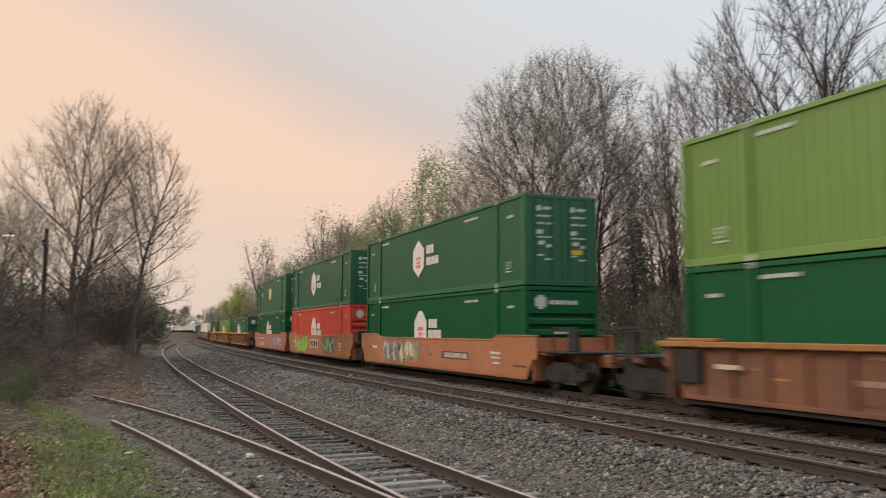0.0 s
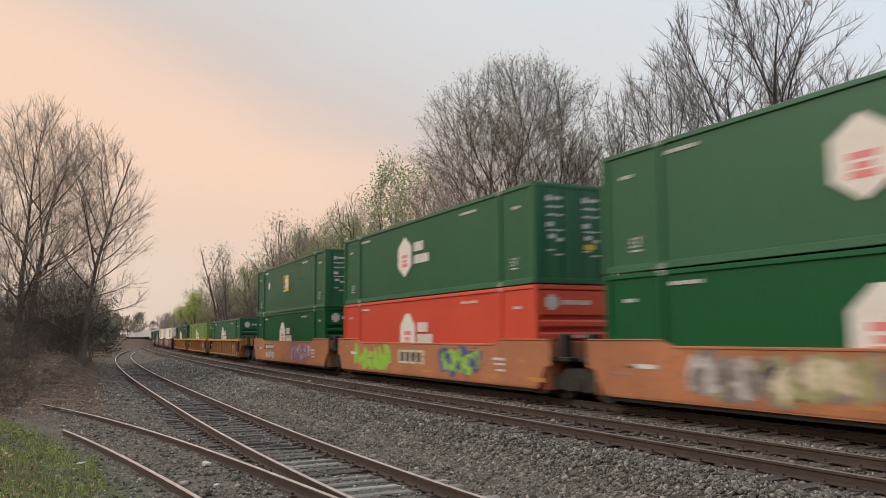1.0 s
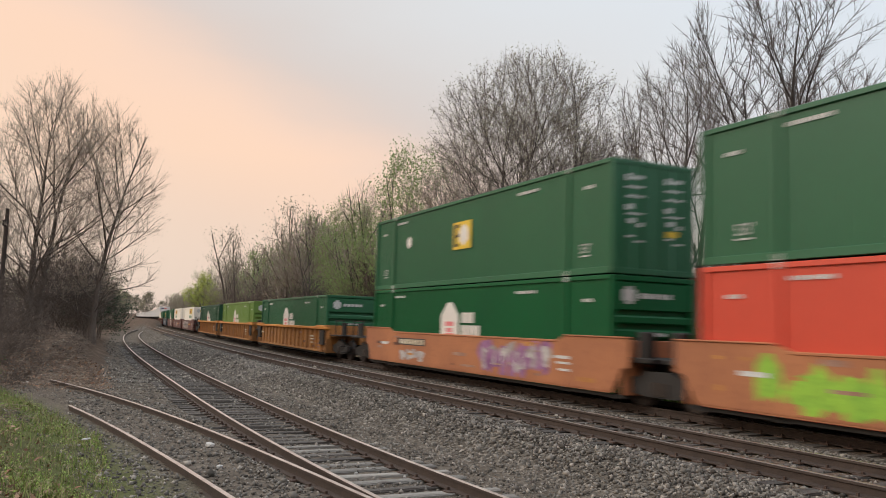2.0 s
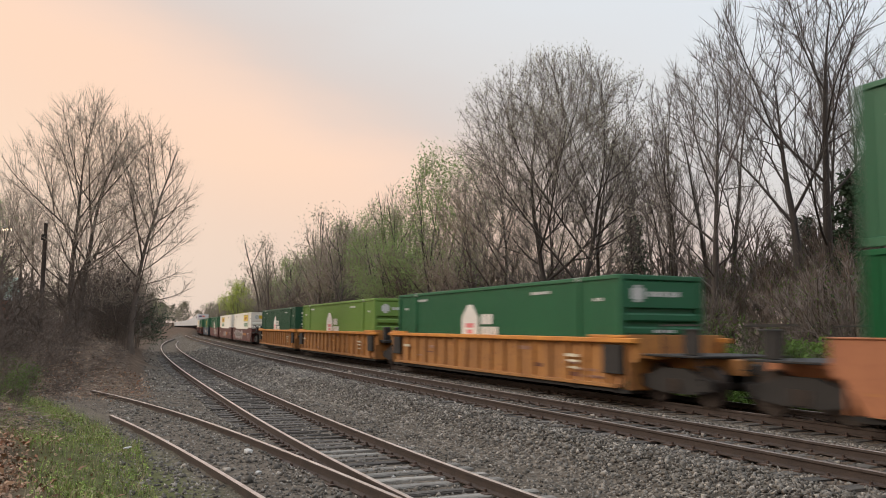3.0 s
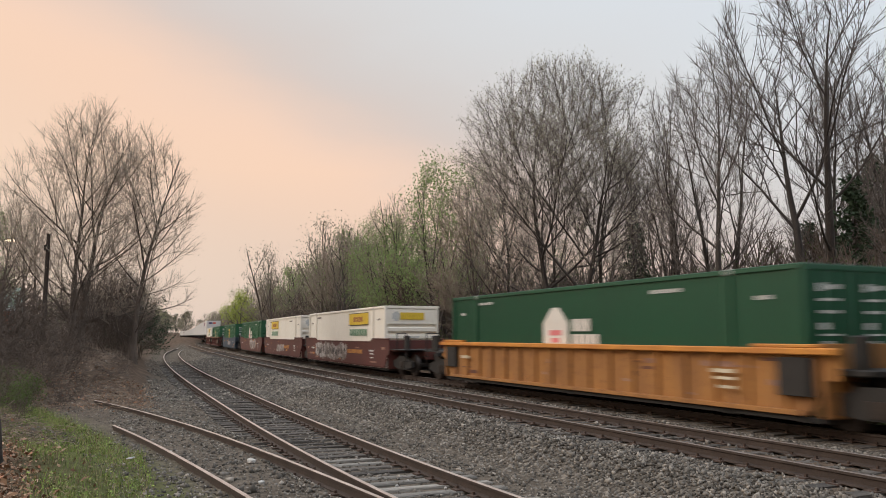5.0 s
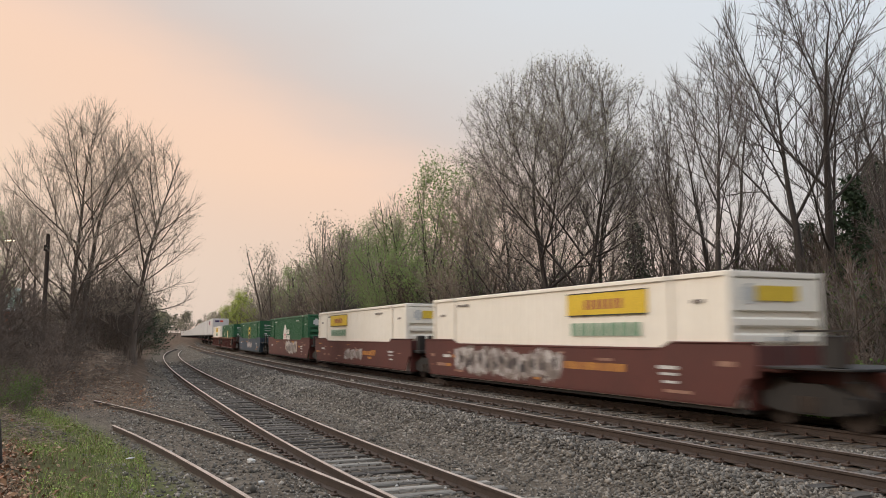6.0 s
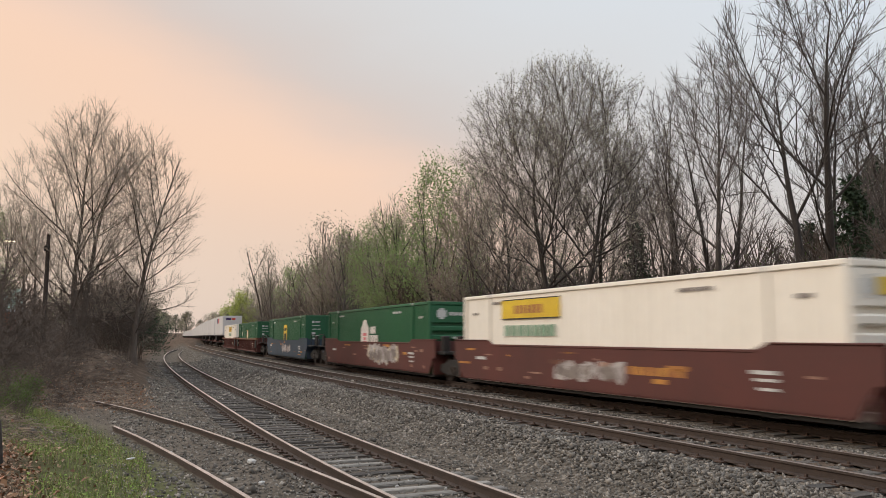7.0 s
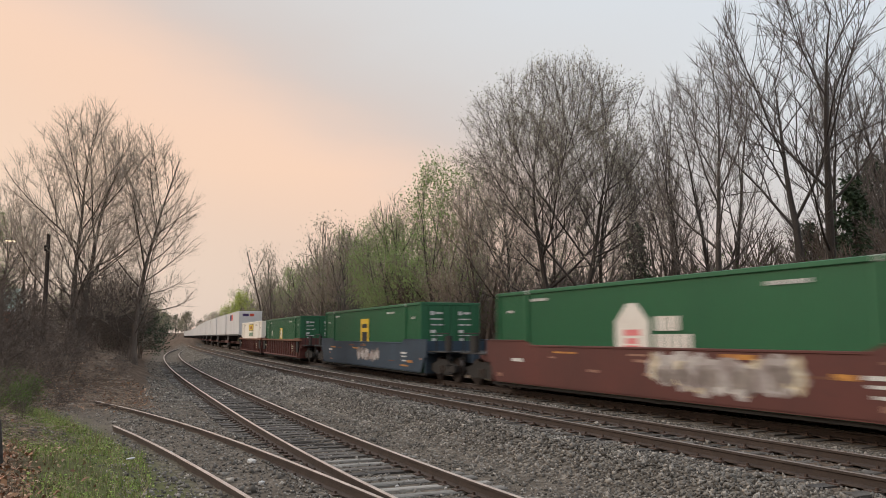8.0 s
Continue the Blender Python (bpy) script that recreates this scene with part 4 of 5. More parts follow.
for k in range(24):
    place = 274.0 + 17.7 * k
    TRAIN.append((first_spine if k == 0 else copy_thing(first_spine, Matrix()), place, 0.0))
    TRAIN.append((first_trailer if k == 0 else (plain_trailer if k == 1 else copy_thing(plain_trailer, Matrix())), place, 1.85))


def train_pose(place, z):
    x, y, h = on_line(TRAIN_LINE, place)
    return pose(x, y, z, 0, 0, math.degrees(h))


def motions():
    for thing, place, z in TRAIN:
        walk(thing, [(k * 0.5, train_pose(place - SPEED * k * 0.5, z)) for k in range(17)])

# ---------------- trees and brush ----------------
class Plant:
    """Grows branches as tapered tubes; thick ones and twigs are gathered apart."""

    def __init__(self, seed):
        self.r, self.n = random.Random(seed), np.random.RandomState(seed)
        self.wood, self.twigs = {}, {}
        self.tips, self.spikes = [], []

    def tube(self, pts, radii, sides, store):
        store.setdefault((len(pts), sides), []).append((pts, radii))

    def branch(self, p, d, length, radius, level, spec):
        last = level >= spec["levels"]
        n = (7, 5, 3, 1, 1)[level] if not last else 1
        pts, radii, dirs = [p], [radius], [d]
        w, lift = spec["wander"][level], Vector((0, 0, spec["lift"][level]))
        g = self.r.gauss
        for i in range(n):
            d = (d + Vector((g(0, w), g(0, w), g(0, w))) + lift).normalized()
            p = p + d * (length / n)
            pts.append(p)
            radii.append(radius * (1 - (i + 1) / n * (0.75 if not last else 0.55)))
            dirs.append(d)
        if not last:
            self.tube(pts, radii, (7, 4, 3, 3, 3)[level], self.wood if level < 2 else self.twigs)
        if last:
            self.spikes.append((pts[0], pts[-1], radius))
            self.tips.append(pts[-1])
            return
        k = max(1, int(spec["count"][level] * self.r.uniform(0.85, 1.2)))
        for i in range(k):
            t = spec["from"][level] + (1 - spec["from"][level]) * (i + self.r.uniform(0.1, 0.9)) / k
            f = t * n
            j = min(int(f), n - 1)
            q = pts[j].lerp(pts[j + 1], f - j)
            az = self.r.uniform(0, 6.283) if level else (i * 2.4 + self.r.uniform(-0.4, 0.4))
            wide = spec["open"][level] * self.r.uniform(0.7, 1.25) * (1.15 - 0.5 * t if level == 0 else 1)
            dd = dirs[j]
            u = dd.cross(Vector((0.2, 0.9, 0.35))).normalized()
            v = dd.cross(u)
            nd = dd * math.cos(wide) + (u * math.cos(az) + v * math.sin(az)) * math.sin(wide)
            ln = length * spec["ratio"][level] * (1.1 - 0.62 * t if level == 0 else 1.05 - 0.4 * t) * self.r.uniform(0.75, 1.2)
            rr = max(radii[j] * spec["thin"][level] * self.r.uniform(0.8, 1.1), spec["least"])
            self.branch(q, nd, ln, rr, level + 1, spec)


def tubes(name, store, mat, parent, smooth=False, spikes=()):
    """All the tubes of one store as one mesh."""
    co, fa, base = [], [], 0
    for (n, sides), group in store.items():
        p = np.array([[tuple(q) for q in pts] for pts, _ in group])
        r = np.array([rad for _, rad in group])
        d = np.empty_like(p)
        d[:, 1:-1], d[:, 0], d[:, -1] = p[:, 2:] - p[:, :-2], p[:, 1] - p[:, 0], p[:, -1] - p[:, -2]
        d /= np.linalg.norm(d, axis=2, keepdims=True) + 1e-9
        u = np.cross(d, (0.31, 0.94, 0.12))
        u /= np.linalg.norm(u, axis=2, keepdims=True) + 1e-9
        v = np.cross(d, u)
        t = np.arange(sides) * 2 * math.pi / sides
        ring = p[:, :, None] + r[:, :, None, None] * (u[:, :, None] * np.cos(t)[:, None] + v[:, :, None] * np.sin(t)[:, None])
        co.append(ring.reshape(-1, 3))
        k, i = np.meshgrid(np.arange(sides), np.arange(n - 1))
        k, i = k.ravel(), i.ravel()
        k2 = (k + 1) % sides
        f = np.stack([i * sides + k, i * sides + k2, (i + 1) * sides + k2, (i + 1) * sides + k], 1)
        fa.append((f[None] + (np.arange(len(p)) * n * sides)[:, None, None] + base).reshape(-1, 4))
        base += len(p) * n * sides
    tri = None
    if spikes:                      # the last twigs run to a point
        p, q = np.array([tuple(k[0]) for k in spikes]), np.array([tuple(k[1]) for k in spikes])
        r = np.array([k[2] for k in spikes])[:, None]
        d = q - p
        u = np.cross(d, (0.31, 0.94, 0.12))
        u /= np.linalg.norm(u, axis=1, keepdims=True) + 1e-9
        v = np.cross(d, u)
        v /= np.linalg.norm(v, axis=1, keepdims=True) + 1e-9
        co.append(np.stack([p + r * u, p + r * (-0.5 * u + 0.87 * v), p + r * (-0.5 * u - 0.87 * v), q], 1).reshape(-1, 3))
        tri = (np.array([(0, 1, 3), (1, 2, 3), (2, 0, 3)])[None] + (np.arange(len(p)) * 4)[:, None, None] + base).reshape(-1, 3)
    return quads(name, np.concatenate(co), np.concatenate(fa), mat, parent, smooth, tri)


def bits(name, tips, rnd, per, size, spread, mat, parent):
    """Small leaves or buds round the twig tips."""
    p = np.repeat(np.array([tuple(q) for q in tips]), per, 0)
    m = len(p)
    q = p + rnd.normal(0, spread, (m, 3))
    a = rnd.normal(0, 1, (m, 3))
    a /= np.linalg.norm(a, axis=1, keepdims=True)
    b = np.cross(a, rnd.normal(0, 1, (m, 3)))
    b /= np.linalg.norm(b, axis=1, keepdims=True) + 1e-9
    s = (size * rnd.uniform(0.6, 1.4, m))[:, None]
    co = np.stack([q - a * s, q + b * s * 0.55, q + a * s, q - b * s * 0.55], 1).reshape(-1, 3)
    return quads(name, co, np.arange(m * 4).reshape(-1, 4), mat, parent)


SHRUB = {"levels": 3, "wander": (0.12, 0.2, 0.25, 0.3), "lift": (0.02, 0.02, 0.0, 0.0), "count": (5, 5, 4), "from": (0.12, 0.12, 0.05), "open": (0.6, 0.75, 0.85),
         "ratio": (0.62, 0.62, 0.8), "thin": (0.6, 0.65, 0.7), "least": 0.0105}
TALL = {}


def finish(t, pl):
    TALL[t.name] = max(q.z for q in pl.tips)
    return t


def tree(name, seed, height, width, base, limbs, twig="twig", stems=1, leaf=None, per=1, leaf_size=0.03, spread=0.12, tip=0.008, gaps=(0.55, 0.42, 0.24), lead=0.93, wide=(1.05, 0.42), lift=0.10, droop=0.45, girth=1.0, lean=0.16, rag=1.0, bark="bark", label=""):
    """A tree grown limb by limb: leaders, ascending limbs that reach to an uneven crown, then branches, branchlets and twigs."""
    pl = Plant(seed)
    rnd, g = pl.r, pl.r.gauss
    z0 = height * base
    zc = z0 + (height - z0) * droop
    bumps = [(Vector((g(0, 1), g(0, 1), g(0, 0.8))).normalized(), rnd.uniform(-0.26, 0.20)) for _ in range(11)]

    def inside(p):
        q = Vector((p.x / (width / 2), p.y / (width / 2), (p.z - zc) / ((height - zc) if p.z > zc else (zc - z0 + 0.6))))
        m = q.length
        if m < 0.3:
            return True
        u = q / m
        return m < 0.97 + rag * sum(k * max(0.0, u.dot(b)) ** 4 for b, k in bumps)

    def room(p, d, most):
        s = 0.0
        while s < most and inside(p + d * (s + 0.4)):
            s += 0.4
        return s

    def grow(p, d, length, r0, r1, n, wander, up):
        pts, dirs, radii = [p], [d], [r0]
        for i in range(n):
            d = (d + Vector((g(0, wander), g(0, wander), g(0, wander) + up))).normalized()
            p = p + d * (length / n)
            pts.append(p), dirs.append(d), radii.append(r0 + (r1 - r0) * ((i + 1) / n) ** 0.8)
        return pts, dirs, radii

    def at(pts, radii, dirs, t):
        f = t * (len(pts) - 1)
        j = min(int(f), len(pts) - 2)
        return pts[j].lerp(pts[j + 1], f - j), dirs[j + 1], radii[j] + (radii[j + 1] - radii[j]) * (f - j)

    def aside(d, angle, az):
        u = d.cross(Vector((0.2, 0.9, 0.35))).normalized()
        return (d * math.cos(angle) + (u * math.cos(az) + d.cross(u) * math.sin(az)) * math.sin(angle)).normalized()

    def spike(p, d, length, r):
        e = p + d * length
        pl.spikes.append((p, e, r))
        pl.tips.append(e)

    def fringe(pts, dirs, radii, length, start):
        for i in range(max(2, int(length / gaps[2]))):
            q, d, r = at(pts, radii, dirs, start + (1 - start) * rnd.random())
            nd = aside(d, rnd.uniform(0.4, 0.95), rnd.uniform(0, 6.283))
            spike(q, (nd + Vector((0, 0, 0.15))).normalized(), rnd.uniform(0.3, 0.75) * (0.45 + 2.2 * gaps[2]), tip)
        spike(pts[-1], dirs[-1], rnd.uniform(0.3, 0.6), tip)

    def branchlets(pts, dirs, radii, length, start):
        for i in range(max(2, int(length * (1 - start) / gaps[1]))):
            t = start + (1 - start) * rnd.random()
            q, d, r = at(pts, radii, dirs, t)
            nd = (aside(d, rnd.uniform(0.45, 0.9), rnd.uniform(0, 6.283)) + Vector((0, 0, 0.18))).normalized()
            ln = min(room(q, nd, 2.2) + 0.3, length * 0.6 * (1.1 - 0.5 * t)) * rnd.uniform(0.6, 1.1)
            if ln < 0.35:
                spike(q, nd, 0.45, tip)
                continue
            a, b, c = grow(q, nd, ln, max(min(r * 0.6, tip * 2.4), tip * 1.3), tip, 2, 0.14, 0.08)
            pl.tube(a, c, 3, pl.twigs)
            fringe(a, b, c, ln, 0.15)
        fringe(pts, dirs, radii, length, 0.4)

    def limb(p, d, length, r, turn):
        pts, dirs, radii = grow(p, d, length, r, tip * 1.6, 6, 0.07, lift)
        pl.tube(pts, radii, 6 if r > 0.07 else 4, pl.wood)
        k = max(3, int(length / gaps[0]))
        for i in range(k):
            t = 0.2 + 0.8 * (i + rnd.random()) / k
            q, dd, rr = at(pts, radii, dirs, min(t, 0.99))
            nd = (aside(dd, rnd.uniform(0.5, 0.95), turn + i * 2.4 + rnd.uniform(-0.5, 0.5)) + Vector((0, 0, 0.16))).normalized()
            ln = min(room(q, nd, 4.5) + 0.4, length * 0.62 * (1.15 - 0.6 * t)) * rnd.uniform(0.65, 1.08)
            if ln < 0.6:
                spike(q, nd, 0.5, tip)
                continue
            a, b, c = grow(q, nd, ln, max(rr * 0.62, tip * 2.2), tip * 1.3, 4, 0.11, lift * 0.8)
            pl.tube(a, c, 4 if c[0] > tip * 4 else 3, pl.wood if c[0] > tip * 4 else pl.twigs)
            branchlets(a, b, c, ln, 0.15)
        branchlets(pts, dirs, radii, length, 0.6)

    for j in range(stems):
        turn = 6.283 * j / stems + seed
        foot = Vector((math.cos(turn), math.sin(turn), 0)) * (0 if stems == 1 else 0.10 + 0.035 * width / 2)
        d = (Vector((0, 0, 1)) + (foot.normalized() * lean * rnd.uniform(0.6, 1.5) if stems > 1 else Vector((g(0, 0.05), g(0, 0.05), 0)))).normalized()
        top = (height * lead + 0.3) * (1.0 if j == 0 else rnd.uniform(0.82, 1.0))
        r = girth * height * 0.0155 / math.sqrt(max(1, stems * 0.6))
        pts, dirs, radii = grow(foot + Vector((0, 0, -0.3)), d, top, r, tip * 2, 10, 0.045, 0.015)
        radii[0] *= 1.25
        pl.tube(pts, radii, 8, pl.wood)
        k = max(4, limbs // stems)
        for i in range(k):
            u = (i + rnd.uniform(0.1, 0.9)) / k
            t = base * 0.85 + (1 - base * 0.85) * u
            q, dd, rr = at(pts, radii, dirs, min(t, 0.985))
            angle = (wide[0] + (wide[1] - wide[0]) * u) * rnd.uniform(0.8, 1.15)
            nd = aside(dd, angle, i * 2.4 + turn + rnd.uniform(-0.4, 0.4))
            ahead = (nd + Vector((0, 0, lift * 3))).normalized()
            ln = max(1.2, min(room(q, ahead, 12.0), height * 0.62)) * rnd.uniform(0.82, 1.06)
            limb(q, nd, ln, max(min(rr * 0.62, 0.0095 * ln + 0.010), tip * 3), rnd.uniform(0, 6.283))
        branchlets(pts, dirs, radii, 2.0, 0.88)
    t = tagged(empty(name), label, "tree" if "thicket" not in name else "thicket")
    wood = tubes("trunk" if stems < 5 else "wood", pl.wood, bark, t, True)
    if stems >= 5:
        tagged(wood, kind="stuff")
    tubes("crown", pl.twigs, twig, t, spikes=pl.spikes)
    if leaf:
        bits("foliage", pl.tips, pl.n, per, leaf_size, spread, leaf, t)
    return finish(t, pl)


def shrub(name, seed, height, stems, twig, leaf=None, per=1, leaf_size=0.05, label=""):
    pl = Plant(seed)
    for k in range(stems):
        a, tilt = pl.r.uniform(0, 6.28), pl.r.uniform(0.05, 0.8)
        d = Vector((math.cos(a) * math.sin(tilt), math.sin(a) * math.sin(tilt), math.cos(tilt)))
        pl.branch(Vector((pl.r.gauss(0, 0.45), pl.r.gauss(0, 0.45), -0.15)), d, height * pl.r.uniform(0.6, 1.05), 0.022, 0, SHRUB)
    t = tagged(empty(name), label, "shrub")
    tubes("wood", pl.wood, "brush", t)
    tubes("crown", pl.twigs, twig, t, spikes=pl.spikes)
    if leaf:
        bits("foliage", pl.tips, pl.n, per, leaf_size, 0.15, leaf, t)
    return finish(t, pl)


def conifer(seed, height):
    pl = Plant(seed)
    pl.tube([Vector((0, 0, -0.3)), Vector((0.05, 0, height * 0.5)), Vector((0, 0.05, height))], [0.2, 0.12, 0.02], 7, pl.wood)
    for k in range(int(height * 11)):
        z = height * (0.12 + 0.88 * pl.r.random())
        ln = (height - z) * 0.22 + 0.5
        a = pl.r.uniform(0, 6.28)
        d = Vector((math.cos(a), math.sin(a), pl.r.uniform(-0.15, 0.25)))
        p0 = Vector((0, 0, z))
        pl.tube([p0, p0 + d * ln * 0.6, p0 + d * ln + Vector((0, 0, 0.1))], [0.03, 0.018, 0.006], 3, pl.twigs)
        for m in range(7):
            pl.tips.append(p0 + d * ln * (0.35 + 0.1 * m))
    t = tagged(empty("pine_tree"), "dark green pine among bare trees", "tree")
    tubes("trunk", pl.wood, "bark", t, True)
    tubes("branchwork", pl.twigs, "bark", t)
    bits("foliage", pl.tips, pl.n, 4, 0.15, 0.17, "needle", t)
    return finish(t, pl)


BEHIND = "trees behind the train"
BARE = "bare broad-crowned tree with opening buds"
KINDS = {
    "h": tree("bare_tree", 61, 19, 14.0, 0.2, 34, leaf="bud", per=1, leaf_size=0.05, spread=0.08, stems=2, tip=0.007, rag=0.6, droop=0.5, gaps=(0.5, 0.40, 0.20), wide=(1.2, 0.6), lead=0.84, lean=0.2, label="bare round-crowned tree dusted with opening buds"),
    "g": tree("bare_tree", 63, 21, 14, 0.3, 18, stems=2, tip=0.010, gaps=(0.7, 0.5, 0.28), wide=(0.9, 0.45), lift=0.07, lead=0.85, girth=1.25, lean=0.12, label="tall dark forked tree with spreading bare limbs"),
    "a": tree("bare_tree", 3, 17, 9, 0.24, 16, leaf="bud", leaf_size=0.03, spread=0.09, label=BARE),
    "A": tree("bare_tree", 4, 17, 9.0, 0.2, 16, leaf="bud", leaf_size=0.03, spread=0.09, stems=2, label=BARE),
    "b": tree("bare_tree", 7, 18, 7.0, 0.25, 14, stems=2, wide=(0.75, 0.35), gaps=(0.7, 0.5, 0.28), label="tall bare forked tree with grey bark"),
    "c": tree("bare_tree", 11, 16, 8.5, 0.2, 16, twig="twig_warm", stems=2, label="bare grey-brown tree with fine twigs"),
    "d": tree("bare_tree", 16, 18, 5.5, 0.3, 13, wide=(0.7, 0.3), gaps=(0.7, 0.5, 0.3), lift=0.12, label="slender bare tree with upright limbs"),
    "w": tree("bare_tree", 18, 15.2, 10.5, 0.10, 38, twig="twig_warm", stems=2, leaf="bud", leaf_size=0.028, spread=0.07, droop=0.3, bark="bark_tan", tip=0.0065, lead=0.86, wide=(1.3, 0.4), rag=0.7, lean=0.07, lift=0.09, gaps=(0.5, 0.42, 0.20), girth=1.05, label="tall bare tree with tan twigs and buds"),
    "v": tree("bare_tree", 19, 14.2, 8.0, 0.10, 30, twig="twig_warm", leaf="bud", leaf_size=0.028, spread=0.07, droop=0.32, bark="bark_tan", tip=0.0065, lead=0.86, wide=(1.3, 0.4), rag=0.7, lift=0.09, gaps=(0.5, 0.42, 0.20), label="tall bare tree with tan twigs and buds"),
    "e": tree("budding_tree", 21, 14, 9, 0.12, 20, twig="twig_warm", stems=3, leaf="spring", per=4, leaf_size=0.08, spread=0.26, gaps=(0.6, 0.45, 0.27), label="tree in pale green spring leaf"),
    "f": tree("leafing_tree", 25, 10, 6.5, 0.08, 14, leaf="lime_leaf", per=5, leaf_size=0.13, spread=0.35, tip=0.014, gaps=(0.8, 0.7, 0.5), label="young tree in bright yellow-green leaf"),
    # distance haze is put into the colour: pale tan twigs, bark and buds
    "x": tree("bare_tree", 51, 16, 9, 0.12, 16, twig="twig_warm", bark="bark_tan", stems=2, tip=0.019, gaps=(1.2, 0.9, 0.52), leaf="far_bud", leaf_size=0.10, spread=0.5, per=3, label="bare tan tree in the distant wood, paled for haze"),
    "y": tree("bare_tree", 53, 15, 9, 0.12, 14, twig="twig_warm", leaf="spring", leaf_size=0.12, spread=0.3, per=2, tip=0.019, gaps=(1.2, 0.9, 0.52), label="distant tree with a breath of green"),
    "z": tree("bare_tree", 57, 16, 12, 0.05, 9, tip=0.03, gaps=(1.8, 1.5, 0.9), leaf="far_bud", leaf_size=0.32, spread=0.8, per=3, label="hazy bare tree in the woods round the bend"),
    "t": tree("bare_thicket", 71, 7.0, 8.5, 0.02, 26, twig="brush", bark="brush", stems=5, tip=0.013, gaps=(0.75, 0.55, 0.30), wide=(1.1, 0.6), lean=0.4, girth=0.6, lead=0.9, label="dense thicket of bare brown saplings"),
    "k": tree("bare_thicket", 73, 6.0, 9.0, 0.02, 26, twig="twig", bark="brush", stems=6, tip=0.013, gaps=(0.75, 0.55, 0.30), wide=(1.1, 0.6), lean=0.5, girth=0.6, leaf="under", leaf_size=0.05, lead=0.9, label="dense thicket with a few green leaves"),
    "p": shrub("bare_bush", 31, 4.2, 9, "brush", label="tangle of bare brown brush"),
    "q": shrub("bare_bush", 33, 3.0, 8, "brush", label="low tangle of dry brown brush"),
    "r": shrub("leafing_bush", 35, 2.6, 8, "brush", "under", 3, 0.06, label="bush with fresh green leaves"),
    "R": shrub("green_undergrowth", 36, 1.6, 7, "brush", "lush", 6, 0.085, label="lush green undergrowth behind the far track"),
    "u": shrub("evergreen_bush", 37, 4.0, 9, "brush", "needle", 6, 0.06, label="dark evergreen bush beside the siding"),
    "pine": conifer(41, 13.0),
}


def along(s, off):
    x, y, h = on_line(TRAIN_LINE, s, off)
    return x, y


def plant_all():
    rnd = random.Random(5)
    used, todo = set(), []

    def put(key, x, y, tall, group=BEHIND):
        todo.append((key, x, y, tall, group, rnd.uniform(0, 360)))

    for key, x, y, tall in HERO:
        put(key, x, y, tall)
    s = -6.0
    while s < 560:            # the wood's edge, thinning with distance
        near = s < 110
        put(rnd.choice("acdAbc" if near else "xxyxx"), *along(s, rnd.uniform(11, 17)), rnd.uniform(12, 16.5))
        put(rnd.choice("xybdcx" if near else "xxyx"), *along(s + 2, rnd.uniform(19, 34)), rnd.uniform(13, 17))
        s += rnd.uniform(5.5, 8.0) * (1 + s / 260)
    s = -5.0
    while s < 300:
        put(rnd.choice("prrqrp" if s < 60 else "pqp"), *along(s, rnd.uniform(7.5, 10.0)), rnd.uniform(2.2, 4.2), "brush beside the line")
        put(rnd.choice("tkpt"), *along(s + 0.8, rnd.uniform(12, 16)), rnd.uniform(4.5, 6.5), "brush beside the line")
        put(rnd.choice("ttku" if s < 40 else "ttk"), *along(s + 1.5, rnd.uniform(18, 24)), rnd.uniform(6.5, 8.5), "brush beside the line")
        if s < 70:
            put("t", *along(s + 0.4, rnd.uniform(25, 32)), rnd.uniform(8.0, 10.5), "brush beside the line")
        if 45 < s < 200:
            put(rnd.choice("tkt"), *along(s + 1.0, rnd.uniform(11, 18)), rnd.uniform(8, 10.5), "brush beside the line")
        s += rnd.uniform(3.0, 4.0) * (1 + s / 90)
    for i in range(34):         # the far woods round the bend
        x, y, h = on_line(MAIN, rnd.uniform(150, 420), -rnd.uniform(9, 40))
        put(rnd.choice("xxy"), x, y, rnd.uniform(9, 13), "distant woods")
    for i in range(44):         # green undergrowth behind the far track
        put("R", *along(rnd.uniform(1, 26), rnd.uniform(6.0, 9.5)), rnd.uniform(1.3, 2.0), "brush beside the line")
    for i in range(30):         # low woods where the line goes out of sight
        x, y, h = on_line(MAIN, rnd.uniform(330, 480), -rnd.uniform(8, 70))
        put("z", x, y, rnd.uniform(9, 14), "distant woods")
    for i in range(10):         # brush that closes the wood's depth
        put("t", *along(rnd.uniform(-4, 34), rnd.uniform(23, 32)), rnd.uniform(9, 11), "brush beside the line")
    for i in range(9):
        put("t", *along(rnd.uniform(-6, 12), rnd.uniform(13, 24)), rnd.uniform(6.5, 8.5), "brush beside the line")
    for i in range(14):
        put("t", *along(rnd.uniform(-2, 60), rnd.uniform(15, 21)), rnd.uniform(5.5, 7.5), "brush beside the line")
    for i in range(16):
        put(rnd.choice("xyx"), *along(rnd.uniform(75, 190), rnd.uniform(10, 22)), rnd.uniform(14, 18))
    for i in range(80):
        x, y, h = on_line(MAIN, rnd.uniform(430, 760), rnd.uniform(-110, 110))
        put("z", x, y, rnd.uniform(11, 17), "distant woods")
    for i in range(36):         # the wood behind its edge
        put("z", *along(rnd.uniform(150, 480), rnd.uniform(20, 60)), rnd.uniform(14, 18), "distant woods")
    for key, x, y, tall in LEFT:
        put(key, x, y, tall, "trees and brush beside the siding")
    for i in range(26):
        x, y, h = on_line(SIDING, rnd.uniform(60, 140), -rnd.uniform(5.0, 12))
        put(rnd.choice("pqpx"), x, y, rnd.uniform(2.5, 6.0), "trees and brush beside the siding")
